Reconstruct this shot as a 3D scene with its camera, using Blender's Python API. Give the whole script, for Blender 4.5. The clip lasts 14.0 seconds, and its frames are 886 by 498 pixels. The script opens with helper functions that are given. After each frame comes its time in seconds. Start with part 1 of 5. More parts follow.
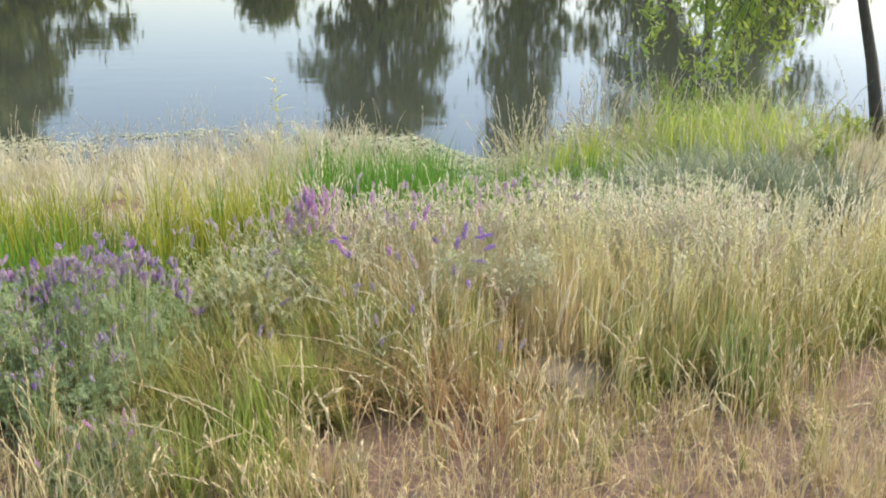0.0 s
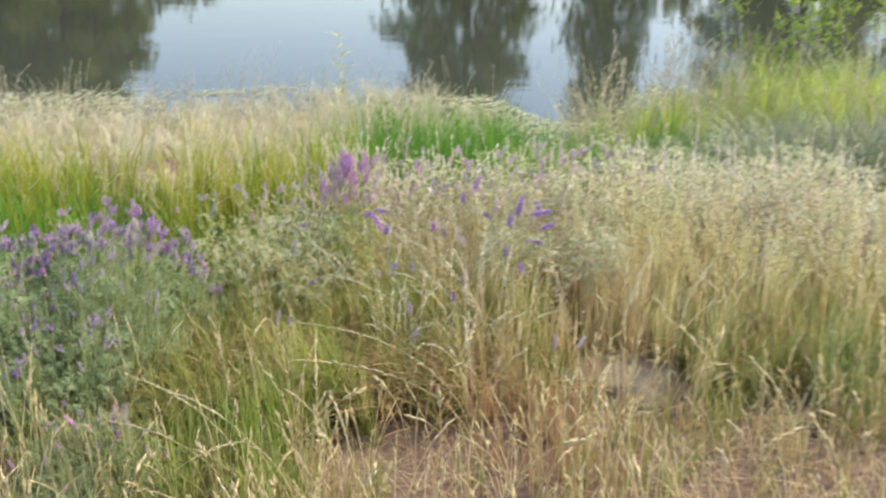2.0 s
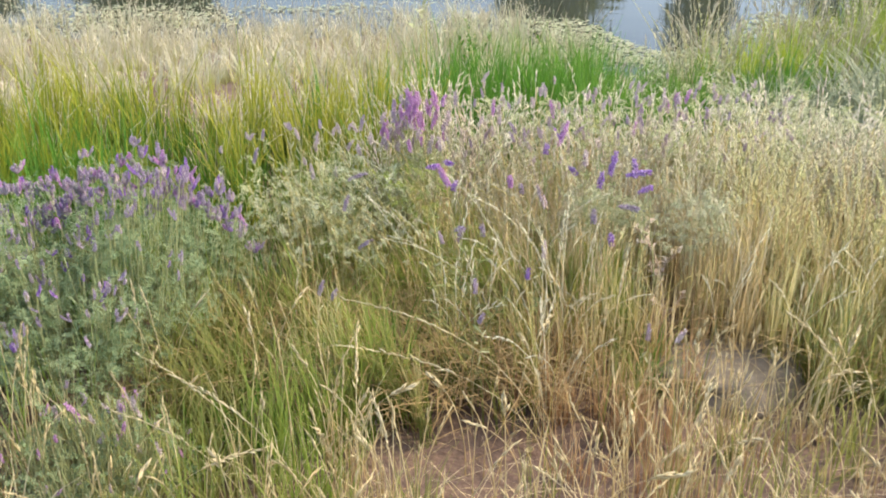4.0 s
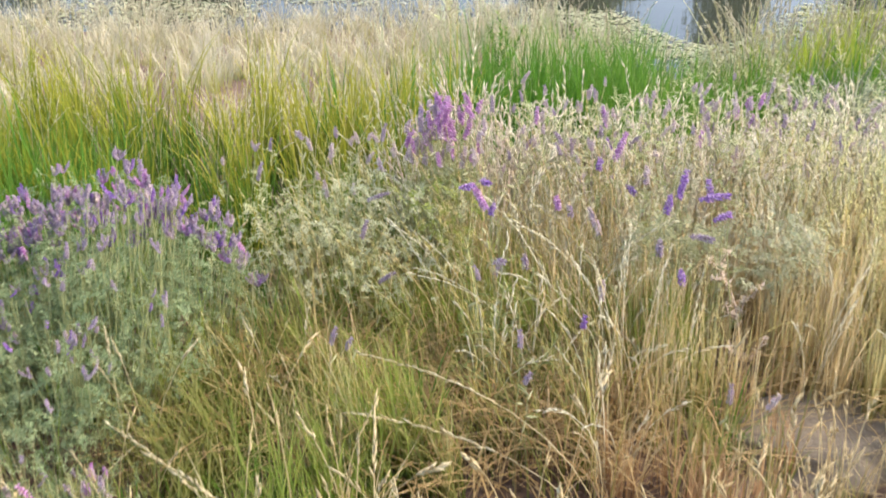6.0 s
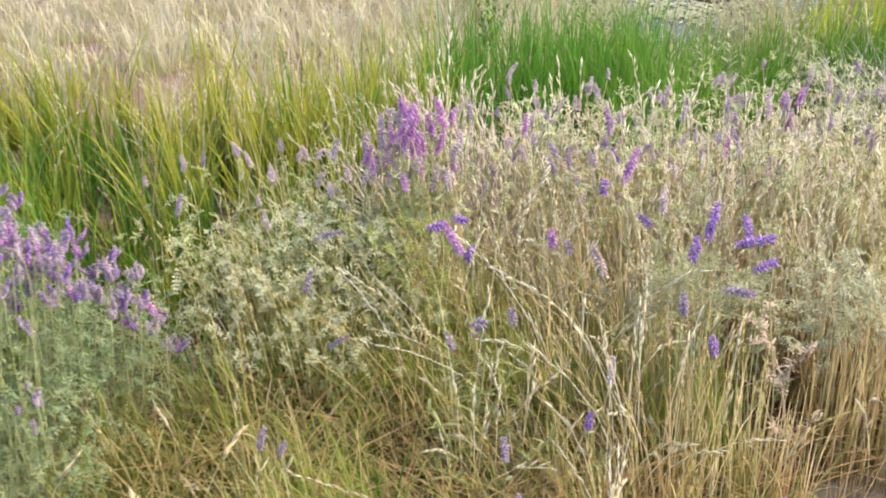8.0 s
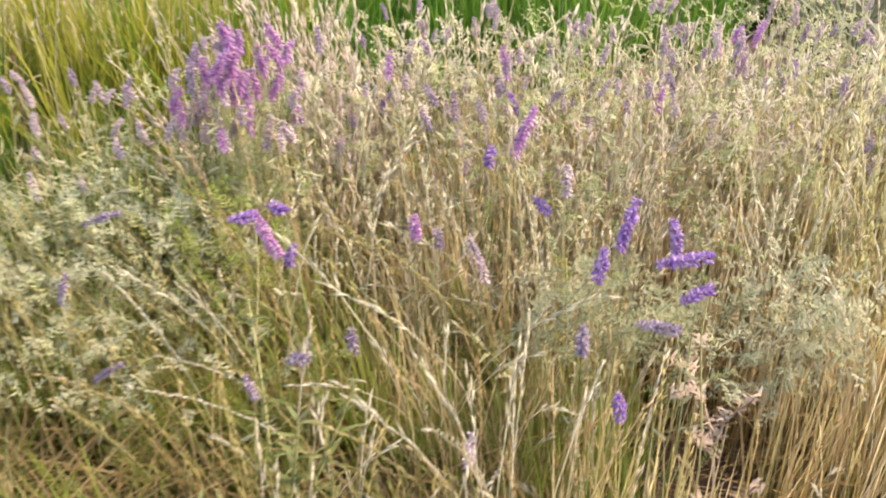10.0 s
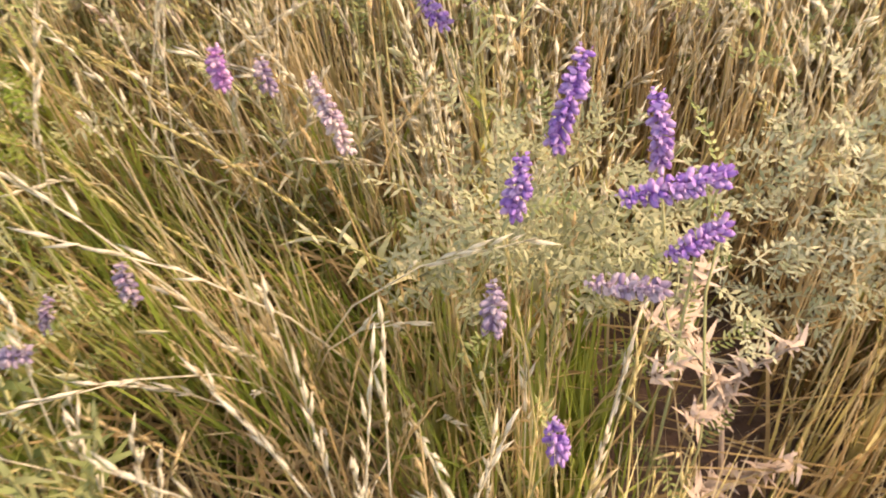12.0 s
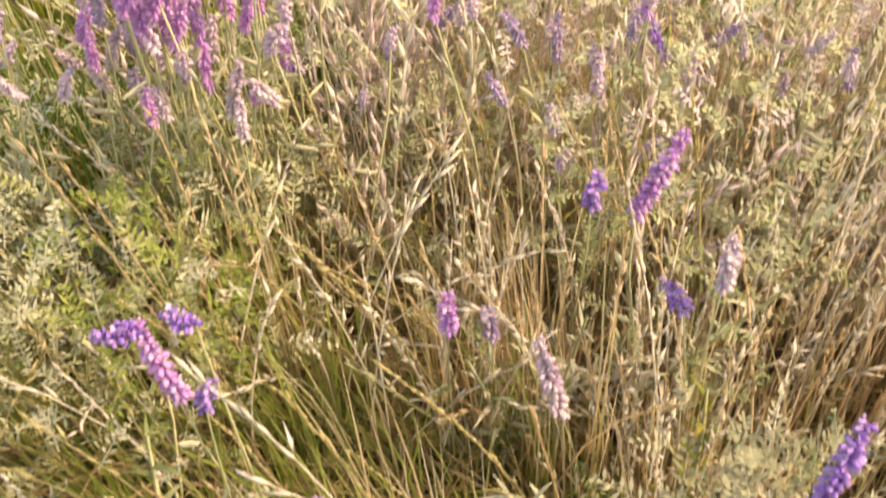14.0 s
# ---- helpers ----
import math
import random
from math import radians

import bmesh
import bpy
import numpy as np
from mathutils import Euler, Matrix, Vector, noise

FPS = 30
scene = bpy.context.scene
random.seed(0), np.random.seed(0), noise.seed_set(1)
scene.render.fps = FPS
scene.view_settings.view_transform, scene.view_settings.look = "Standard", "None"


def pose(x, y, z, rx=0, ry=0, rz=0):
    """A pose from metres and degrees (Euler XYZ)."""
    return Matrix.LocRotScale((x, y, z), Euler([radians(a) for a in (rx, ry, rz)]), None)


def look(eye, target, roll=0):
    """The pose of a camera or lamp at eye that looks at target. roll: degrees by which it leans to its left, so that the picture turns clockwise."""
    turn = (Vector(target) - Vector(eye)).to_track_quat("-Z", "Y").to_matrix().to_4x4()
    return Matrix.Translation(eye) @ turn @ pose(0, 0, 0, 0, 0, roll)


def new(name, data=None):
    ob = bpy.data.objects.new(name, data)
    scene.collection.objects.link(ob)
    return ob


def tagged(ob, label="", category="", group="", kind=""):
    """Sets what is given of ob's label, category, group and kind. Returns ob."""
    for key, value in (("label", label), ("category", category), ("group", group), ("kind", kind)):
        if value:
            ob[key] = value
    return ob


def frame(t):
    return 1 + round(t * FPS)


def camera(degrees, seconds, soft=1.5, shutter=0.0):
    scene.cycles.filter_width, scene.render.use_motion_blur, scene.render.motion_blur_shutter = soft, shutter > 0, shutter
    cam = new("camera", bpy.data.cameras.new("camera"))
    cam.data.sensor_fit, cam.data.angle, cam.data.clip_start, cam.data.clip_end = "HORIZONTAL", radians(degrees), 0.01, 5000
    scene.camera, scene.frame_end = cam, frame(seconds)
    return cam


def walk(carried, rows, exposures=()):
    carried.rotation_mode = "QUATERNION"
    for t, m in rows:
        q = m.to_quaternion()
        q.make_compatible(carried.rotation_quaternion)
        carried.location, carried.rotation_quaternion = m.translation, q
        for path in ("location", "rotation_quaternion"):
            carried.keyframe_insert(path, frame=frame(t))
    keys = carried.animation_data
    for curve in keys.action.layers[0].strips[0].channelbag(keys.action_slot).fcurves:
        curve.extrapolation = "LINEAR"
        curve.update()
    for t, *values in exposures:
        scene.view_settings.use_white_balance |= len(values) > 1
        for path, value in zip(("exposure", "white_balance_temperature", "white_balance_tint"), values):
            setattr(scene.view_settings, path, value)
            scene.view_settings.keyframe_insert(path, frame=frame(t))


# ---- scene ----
cam = camera(47.0, 14.0, soft=1.9, shutter=0.7)
PATH = [
    (0, (-0.023, -0.074, 1.786), (-0.007, 1.826, 1.160), 0.2),
    (0.5, (0.006, -0.027, 1.764), (0.014, 1.877, 1.150), 1.3),
    (1, (0.008, 0.131, 1.727), (0.014, 2.034, 1.114), 1.0),
    (1.5, (0.023, 0.264, 1.716), (0.010, 2.151, 1.052), 0.7),
    (2, (0.083, 0.451, 1.666), (-0.057, 2.321, 0.971), 0.2),
    (2.2, (0.095, 0.513, 1.662), (-0.093, 2.371, 0.945), 0.2),
    (4.3, (0.060, 1.059, 1.580), (-0.245, 2.846, 0.737), 0.8),
    (4.5, (0.062, 1.098, 1.572), (-0.249, 2.886, 0.731), 1.3),
    (5, (0.027, 1.185, 1.542), (-0.302, 2.966, 0.694), 1.1),
    (5.5, (-0.043, 1.310, 1.518), (-0.376, 3.093, 0.674), 0.8),
    (6, (-0.048, 1.459, 1.494), (-0.384, 3.236, 0.639), 0.1),
    (6.5, (-0.066, 1.610, 1.485), (-0.425, 3.382, 0.630), 0.0),
    (7, (-0.083, 1.780, 1.450), (-0.436, 3.550, 0.588), -0.1),
    (7.2, (-0.082, 1.845, 1.461), (-0.432, 3.609, 0.586), -1.1),
    (9.3, (-0.107, 2.398, 1.324), (-0.339, 4.100, 0.298), 1.3),
    (9.5, (-0.094, 2.477, 1.306), (-0.303, 4.169, 0.260), 1.5),
    (10, (-0.005, 2.669, 1.305), (-0.210, 4.315, 0.188), 2.1),
    (10.5, (0.004, 2.806, 1.288), (-0.177, 4.414, 0.112), 2.6),
    (11, (0.003, 3.015, 1.233), (-0.172, 4.531, -0.061), 1.3),
    (11.5, (0.038, 3.208, 1.177), (-0.124, 4.587, -0.262), -1.4),
    (12, (0.075, 3.354, 1.096), (-0.087, 4.499, -0.536), -2.6),
    (12.5, (0.077, 3.415, 1.068), (-0.102, 4.532, -0.581), -2.2),
    (13, (0.019, 3.441, 1.113), (-0.303, 4.619, -0.472), -1.3),
    (13.5, (-0.039, 3.441, 1.150), (-0.412, 4.660, -0.392), -0.3),
    (14, (-0.056, 3.464, 1.174), (-0.441, 4.714, -0.339), 0.2),
]
walk(cam, [(t, look(eye, target, roll)) for t, eye, target, roll in PATH],
     [(0.0, 0.92, 6550, 10), (2.0, 0.94, 6550, 9), (5.0, 1.01, 6550, 13), (7.0, 1.09, 6600, 16), (9.5, 1.07, 6950, 19), (11.5, 1.09, 8200, 29), (13.0, 1.11, 8600, 28), (14.0, 1.09, 8300, 31)])

# ---- world and light ----
SUN_AZ, SUN_EL = 64.0, 45.0
world = bpy.data.worlds.new("sky")
scene.world = world
world.use_nodes = True
wn = world.node_tree
sky = wn.nodes.new("ShaderNodeTexSky")
sky.sky_type, sky.sun_disc = "NISHITA", False
sky.sun_elevation, sky.sun_rotation = radians(SUN_EL), radians(SUN_AZ)
sky.air_density, sky.dust_density, sky.ozone_density = 1.0, 1.1, 3.0
hazy = wn.nodes.new("ShaderNodeMix")
hazy.data_type, hazy.blend_type = "RGBA", "MULTIPLY"
hazy.inputs[0].default_value, hazy.inputs[7].default_value = 1.0, (1.07, 0.98, 0.82, 1)
wn.links.new(sky.outputs[0], hazy.inputs[6])
wn.links.new(hazy.outputs[2], wn.nodes["Background"].inputs[0])
wn.nodes["Background"].inputs[1].default_value = 0.29
sun = new("sun", bpy.data.lights.new("sun", "SUN"))
sun.data.energy, sun.data.angle, sun.data.color = 3.45, radians(4.0), (1.0, 0.89, 0.68)
az, el = radians(SUN_AZ), radians(SUN_EL)
sun_from = Vector((math.sin(az) * math.cos(el), math.cos(az) * math.cos(el), math.sin(el)))
sun.matrix_world = look(sun_from * 50, (0, 0, 0))

rng = np.random.default_rng(7)
WATER_Z = -0.70


# ---- materials ----
def material(name):
    mat = bpy.data.materials.new(name)
    mat.use_nodes = True
    nt = mat.node_tree
    return mat, nt, nt.nodes["Principled BSDF"], nt.nodes["Material Output"]


def ramp_node(nt, colors, fac):
    r = nt.nodes.new("ShaderNodeValToRGB")
    els = r.color_ramp.elements
    while len(els) < len(colors):
        els.new(0.5)
    for k, c in enumerate(colors):
        els[k].position = k / (len(colors) - 1)
        els[k].color = (*c, 1)
    nt.links.new(fac, r.inputs[0])
    return r


def noise_node(nt, scale, detail=4.0, stretch=None):
    tex = nt.nodes.new("ShaderNodeTexNoise")
    tex.inputs["Scale"].default_value, tex.inputs["Detail"].default_value = scale, detail
    co = nt.nodes.new("ShaderNodeTexCoord")
    if stretch:
        mp = nt.nodes.new("ShaderNodeMapping")
        mp.inputs["Scale"].default_value = stretch
        nt.links.new(co.outputs["Object"], mp.inputs[0])
        nt.links.new(mp.outputs[0], tex.inputs["Vector"])
    else:
        nt.links.new(co.outputs["Object"], tex.inputs["Vector"])
    return tex


def mix_color(nt, fac, a, b, mode="MIX"):
    m = nt.nodes.new("ShaderNodeMix")
    m.data_type, m.blend_type = "RGBA", mode
    for sock, value in ((m.inputs[0], fac), (m.inputs[6], a), (m.inputs[7], b)):
        if hasattr(value, "is_linked"):
            nt.links.new(value, sock)
        elif isinstance(value, tuple):
            sock.default_value = (*value, 1)
        else:
            sock.default_value = value
    return m.outputs[2]


def attribute(nt, name):
    a = nt.nodes.new("ShaderNodeAttribute")
    a.attribute_name = name
    return a.outputs["Fac"]


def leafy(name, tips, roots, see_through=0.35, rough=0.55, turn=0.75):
    """Thin plant tissue: the colour runs from roots to tips along the blade, and differs blade by blade. Some root
    colours hold painted shade.
    """
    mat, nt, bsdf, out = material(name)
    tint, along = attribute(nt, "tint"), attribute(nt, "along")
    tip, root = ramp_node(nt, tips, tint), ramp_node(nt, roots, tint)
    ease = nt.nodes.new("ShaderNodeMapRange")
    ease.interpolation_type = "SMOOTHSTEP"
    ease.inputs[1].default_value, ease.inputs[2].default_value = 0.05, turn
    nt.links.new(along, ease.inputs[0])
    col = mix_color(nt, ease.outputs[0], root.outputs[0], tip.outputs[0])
    spots = noise_node(nt, 90.0, 3.0)
    shade = ramp_node(nt, [(0.72, 0.70, 0.66), (1.12, 1.1, 1.05)], spots.outputs[0])
    col = mix_color(nt, 1.0, col, shade.outputs[0], "MULTIPLY")
    nt.links.new(col, bsdf.inputs["Base Color"])
    bsdf.inputs["Roughness"].default_value = rough
    bsdf.inputs["Specular IOR Level"].default_value = 0.22
    tr = nt.nodes.new("ShaderNodeBsdfTranslucent")
    nt.links.new(col, tr.inputs[0])
    mx = nt.nodes.new("ShaderNodeMixShader")
    mx.inputs[0].default_value = see_through
    nt.links.new(bsdf.outputs[0], mx.inputs[1])
    nt.links.new(tr.outputs[0], mx.inputs[2])
    nt.links.new(mx.outputs[0], out.inputs[0])
    return mat


# olive roots, darkened further to paint in the shade under the lit tops
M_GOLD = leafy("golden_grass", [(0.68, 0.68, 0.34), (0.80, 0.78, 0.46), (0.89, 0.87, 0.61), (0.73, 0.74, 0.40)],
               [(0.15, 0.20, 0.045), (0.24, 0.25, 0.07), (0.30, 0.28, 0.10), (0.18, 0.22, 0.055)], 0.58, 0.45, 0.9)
M_WARM = leafy("warm_gold_grass", [(0.59, 0.53, 0.23), (0.69, 0.62, 0.31), (0.78, 0.71, 0.43), (0.62, 0.57, 0.26)],
               [(0.25, 0.27, 0.075), (0.34, 0.33, 0.11), (0.44, 0.39, 0.16), (0.29, 0.29, 0.09)], 0.68, 0.6, 0.85)
M_LIME = leafy("fresh_grass", [(0.22, 0.33, 0.055), (0.33, 0.41, 0.09), (0.46, 0.49, 0.16)],
               [(0.14, 0.25, 0.04), (0.21, 0.30, 0.05), (0.28, 0.33, 0.08)], 0.6, 0.5)
M_FRESH = leafy("sunlit_green_grass", [(0.30, 0.42, 0.04), (0.40, 0.48, 0.06), (0.50, 0.52, 0.10)],
                [(0.10, 0.22, 0.02), (0.16, 0.27, 0.03), (0.22, 0.30, 0.05)], 0.5, 0.5)
M_TAN = leafy("tan_grass", [(0.67, 0.53, 0.31), (0.75, 0.62, 0.39), (0.80, 0.70, 0.48), (0.71, 0.57, 0.34)],
              [(0.42, 0.29, 0.14), (0.50, 0.37, 0.18), (0.56, 0.44, 0.22), (0.44, 0.31, 0.15)], 0.68, 0.6, 0.8)
M_THATCH = leafy("brown_thatch", [(0.46, 0.32, 0.15), (0.55, 0.40, 0.20), (0.63, 0.48, 0.26)],
                 [(0.34, 0.23, 0.11), (0.42, 0.30, 0.15), (0.48, 0.36, 0.19)], 0.55, 0.7)
M_RUST = leafy("rusty_straw", [(0.47, 0.30, 0.17), (0.56, 0.38, 0.22), (0.62, 0.46, 0.29)],
                [(0.36, 0.19, 0.10), (0.42, 0.24, 0.13), (0.46, 0.28, 0.15)], 0.45, 0.65)
M_TWIG = leafy("pinkish_dead_leaf", [(0.52, 0.40, 0.32), (0.60, 0.48, 0.39), (0.66, 0.55, 0.46)],
                [(0.44, 0.33, 0.25), (0.50, 0.39, 0.31), (0.55, 0.45, 0.36)], 0.3, 0.7)
M_STRAW = leafy("dry_straw", [(0.61, 0.48, 0.26), (0.72, 0.60, 0.37), (0.78, 0.69, 0.49)],
                [(0.42, 0.29, 0.14), (0.52, 0.39, 0.20), (0.50, 0.41, 0.22)], 0.35, 0.45)
M_CREAM = leafy("cream_plume", [(0.78, 0.74, 0.58), (0.85, 0.81, 0.67), (0.90, 0.87, 0.75)],
                [(0.54, 0.45, 0.27), (0.60, 0.52, 0.33), (0.64, 0.57, 0.38)], 0.52, 0.55)
M_ROSE = leafy("rosy_plume", [(0.74, 0.62, 0.57), (0.82, 0.72, 0.66), (0.88, 0.80, 0.73)],
               [(0.42, 0.36, 0.20), (0.50, 0.42, 0.27), (0.55, 0.47, 0.32)], 0.48, 0.5)
M_BEIGE = leafy("beige_bank_grass", [(0.52, 0.48, 0.35), (0.64, 0.58, 0.45), (0.56, 0.52, 0.36)],
                [(0.44, 0.42, 0.22), (0.50, 0.46, 0.25), (0.38, 0.42, 0.18)], 0.4)
M_OLIVE = leafy("olive_grass", [(0.25, 0.29, 0.08), (0.38, 0.37, 0.13), (0.32, 0.34, 0.10)],
                [(0.14, 0.20, 0.045), (0.20, 0.22, 0.06), (0.25, 0.23, 0.07)], 0.6)
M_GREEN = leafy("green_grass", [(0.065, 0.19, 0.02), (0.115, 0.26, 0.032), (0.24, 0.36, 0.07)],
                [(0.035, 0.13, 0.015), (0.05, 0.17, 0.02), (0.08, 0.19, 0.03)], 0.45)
M_DEEP = leafy("deep_green_grass", [(0.07, 0.18, 0.025), (0.12, 0.24, 0.03), (0.22, 0.32, 0.06)],
               [(0.03, 0.09, 0.012), (0.05, 0.12, 0.016), (0.07, 0.14, 0.02)], 0.42)
# very dark roots: the shade in gaps between blades, put into the colour
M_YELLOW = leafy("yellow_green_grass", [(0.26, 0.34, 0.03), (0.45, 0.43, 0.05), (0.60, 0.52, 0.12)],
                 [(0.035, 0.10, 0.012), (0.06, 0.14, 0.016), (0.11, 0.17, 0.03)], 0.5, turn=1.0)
M_BLUE = leafy("grey_blue_foliage", [(0.15, 0.18, 0.11), (0.22, 0.25, 0.15), (0.36, 0.38, 0.26)],
               [(0.10, 0.14, 0.10), (0.14, 0.18, 0.12), (0.18, 0.22, 0.13)], 0.3)
M_SHORE = leafy("pale_shore_leaf", [(0.40, 0.44, 0.27), (0.52, 0.54, 0.36), (0.62, 0.60, 0.42)],
                [(0.22, 0.28, 0.11), (0.30, 0.34, 0.16), (0.36, 0.38, 0.19)], 0.4)
M_POD = leafy("vetch_pod", [(0.46, 0.50, 0.28), (0.62, 0.62, 0.40), (0.72, 0.68, 0.48)], [(0.38, 0.42, 0.22), (0.54, 0.54, 0.33), (0.62, 0.57, 0.38)], 0.35)
M_VETCH = leafy("vetch_leaf", [(0.20, 0.26, 0.09), (0.29, 0.34, 0.13), (0.40, 0.42, 0.20)],
                [(0.14, 0.19, 0.06), (0.20, 0.25, 0.09), (0.28, 0.31, 0.13)], 0.45)
M_BUSH = leafy("blue_green_vetch_leaf", [(0.20, 0.28, 0.14), (0.28, 0.37, 0.19), (0.40, 0.46, 0.26)],
               [(0.13, 0.20, 0.10), (0.19, 0.27, 0.13), (0.26, 0.33, 0.17)], 0.45)
M_SAGE = leafy("sage_vetch_leaf", [(0.30, 0.33, 0.19), (0.40, 0.42, 0.25), (0.50, 0.50, 0.32)],
               [(0.24, 0.27, 0.15), (0.32, 0.34, 0.20), (0.40, 0.41, 0.26)], 0.5)
M_MINT = leafy("pale_mint_leaf", [(0.44, 0.50, 0.23), (0.55, 0.58, 0.32), (0.68, 0.67, 0.43)],
               [(0.30, 0.35, 0.18), (0.40, 0.43, 0.25), (0.50, 0.50, 0.33)], 0.42)
M_STEM = leafy("vetch_stem", [(0.40, 0.43, 0.20), (0.58, 0.55, 0.30)], [(0.34, 0.34, 0.14), (0.46, 0.40, 0.19)], 0.15)
M_PURPLE = leafy("violet_petal", [(0.35, 0.19, 0.58), (0.44, 0.27, 0.63), (0.56, 0.40, 0.67)],
                 [(0.28, 0.11, 0.50), (0.38, 0.16, 0.58), (0.47, 0.26, 0.62)], 0.35, 0.5)
M_MAGENTA = leafy("magenta_petal", [(0.55, 0.26, 0.60), (0.66, 0.38, 0.68), (0.75, 0.53, 0.73)],
                  [(0.49, 0.15, 0.50), (0.62, 0.25, 0.62), (0.69, 0.37, 0.67)], 0.4, 0.45)
M_MAUVE = leafy("dusky_mauve_petal", [(0.40, 0.30, 0.46), (0.50, 0.40, 0.52), (0.60, 0.51, 0.57)],
                [(0.36, 0.25, 0.46), (0.46, 0.34, 0.52), (0.54, 0.43, 0.54)], 0.35, 0.6)
M_FADED = leafy("faded_petal", [(0.64, 0.49, 0.60), (0.72, 0.60, 0.65), (0.79, 0.70, 0.67)],
                [(0.44, 0.31, 0.45), (0.54, 0.41, 0.50), (0.62, 0.50, 0.51)], 0.35, 0.6)
M_BROADLEAF = leafy("backlit_leaf", [(0.24, 0.33, 0.06), (0.36, 0.43, 0.10), (0.14, 0.22, 0.04)],
                    [(0.14, 0.24, 0.03), (0.26, 0.36, 0.05), (0.12, 0.2, 0.03)], 0.55, 0.4)
M_CROWN = leafy("tree_crown_leaf", [(0.11, 0.165, 0.025), (0.17, 0.22, 0.035), (0.24, 0.26, 0.055)],
                [(0.06, 0.09, 0.025), (0.09, 0.11, 0.03), (0.14, 0.15, 0.05)], 0.4, 0.5)


def soil_material():
    mat, nt, bsdf, out = material("dry_soil")
    big, fine = noise_node(nt, 1.7, 6.0), noise_node(nt, 38.0, 8.0)
    a = ramp_node(nt, [(0.082, 0.048, 0.036), (0.132, 0.083, 0.061), (0.195, 0.132, 0.100)], big.outputs[0])
    b = ramp_node(nt, [(0.45, 0.42, 0.40), (1.0, 0.98, 0.95), (1.5, 1.4, 1.25)], fine.outputs[0])
    nt.links.new(mix_color(nt, 1.0, a.outputs[0], b.outputs[0], "MULTIPLY"), bsdf.inputs["Base Color"])
    bsdf.inputs["Roughness"].default_value = 0.95
    bump = nt.nodes.new("ShaderNodeBump")
    bump.inputs["Strength"].default_value, bump.inputs["Distance"].default_value = 0.8, 0.02
    nt.links.new(fine.outputs[0], bump.inputs["Height"])
    nt.links.new(bump.outputs[0], bsdf.inputs["Normal"])
    return mat


def stone_material():
    mat, nt, bsdf, out = material("sandy_stone")
    big, fine = noise_node(nt, 6.0, 5.0), noise_node(nt, 70.0, 8.0)
    a = ramp_node(nt, [(0.125, 0.099, 0.071), (0.178, 0.142, 0.104), (0.23, 0.187, 0.141)], big.outputs[0])
    b = ramp_node(nt, [(0.7, 0.7, 0.7), (1.15, 1.13, 1.1)], fine.outputs[0])
    nt.links.new(mix_color(nt, 1.0, a.outputs[0], b.outputs[0], "MULTIPLY"), bsdf.inputs["Base Color"])
    bsdf.inputs["Roughness"].default_value = 0.9
    bump = nt.nodes.new("ShaderNodeBump")
    bump.inputs["Strength"].default_value, bump.inputs["Distance"].default_value = 0.6, 0.01
    nt.links.new(fine.outputs[0], bump.inputs["Height"])
    nt.links.new(bump.outputs[0], bsdf.inputs["Normal"])
    return mat


def bark_material():
    mat, nt, bsdf, out = material("dark_bark")
    n1 = noise_node(nt, 14.0, 6.0, (3.0, 3.0, 0.6))
    a = ramp_node(nt, [(0.02, 0.018, 0.015), (0.055, 0.045, 0.035), (0.10, 0.085, 0.07)], n1.outputs[0])
    nt.links.new(a.outputs[0], bsdf.inputs["Base Color"])
    bsdf.inputs["Roughness"].default_value = 0.9
    bump = nt.nodes.new("ShaderNodeBump")
    bump.inputs["Strength"].default_value, bump.inputs["Distance"].default_value = 0.8, 0.02
    nt.links.new(n1.outputs[0], bump.inputs["Height"])
    nt.links.new(bump.outputs[0], bsdf.inputs["Normal"])
    return mat


def water_material():
    mat, nt, bsdf, out = material("pond_water")
    bsdf.inputs["Base Color"].default_value = (0.045, 0.05, 0.038, 1)
    bsdf.inputs["Roughness"].default_value = 1.0
    bsdf.inputs["Specular IOR Level"].default_value = 0.0
    gloss = nt.nodes.new("ShaderNodeBsdfGlossy")
    gloss.inputs["Color"].default_value, gloss.inputs["Roughness"].default_value = (0.56, 0.53, 0.575, 1), 0.01
    fresnel = nt.nodes.new("ShaderNodeFresnel")
    fresnel.inputs["IOR"].default_value = 1.42
    mx = nt.nodes.new("ShaderNodeMixShader")
    nt.links.new(fresnel.outputs[0], mx.inputs[0])
    nt.links.new(bsdf.outputs[0], mx.inputs[1])
    nt.links.new(gloss.outputs[0], mx.inputs[2])
    nt.links.new(mx.outputs[0], out.inputs[0])
    waves = noise_node(nt, 1.0, 2.0, (0.9, 2.2, 1.0))
    small = noise_node(nt, 1.0, 3.0, (5.0, 18.0, 1.0))
    b1, b2 = nt.nodes.new("ShaderNodeBump"), nt.nodes.new("ShaderNodeBump")
    b1.inputs["Strength"].default_value, b1.inputs["Distance"].default_value = 0.10, 0.02
    b2.inputs["Strength"].default_value, b2.inputs["Distance"].default_value = 0.09, 0.004
    nt.links.new(waves.outputs[0], b1.inputs["Height"])
    nt.links.new(small.outputs[0], b2.inputs["Height"])
    nt.links.new(b1.outputs[0], b2.inputs["Normal"])
    for node in (bsdf, gloss, fresnel):
        nt.links.new(b2.outputs[0], node.inputs["Normal"])
    return mat


M_SOIL, M_STONE, M_BARK, M_WATER = soil_material(), stone_material(), bark_material(), water_material()


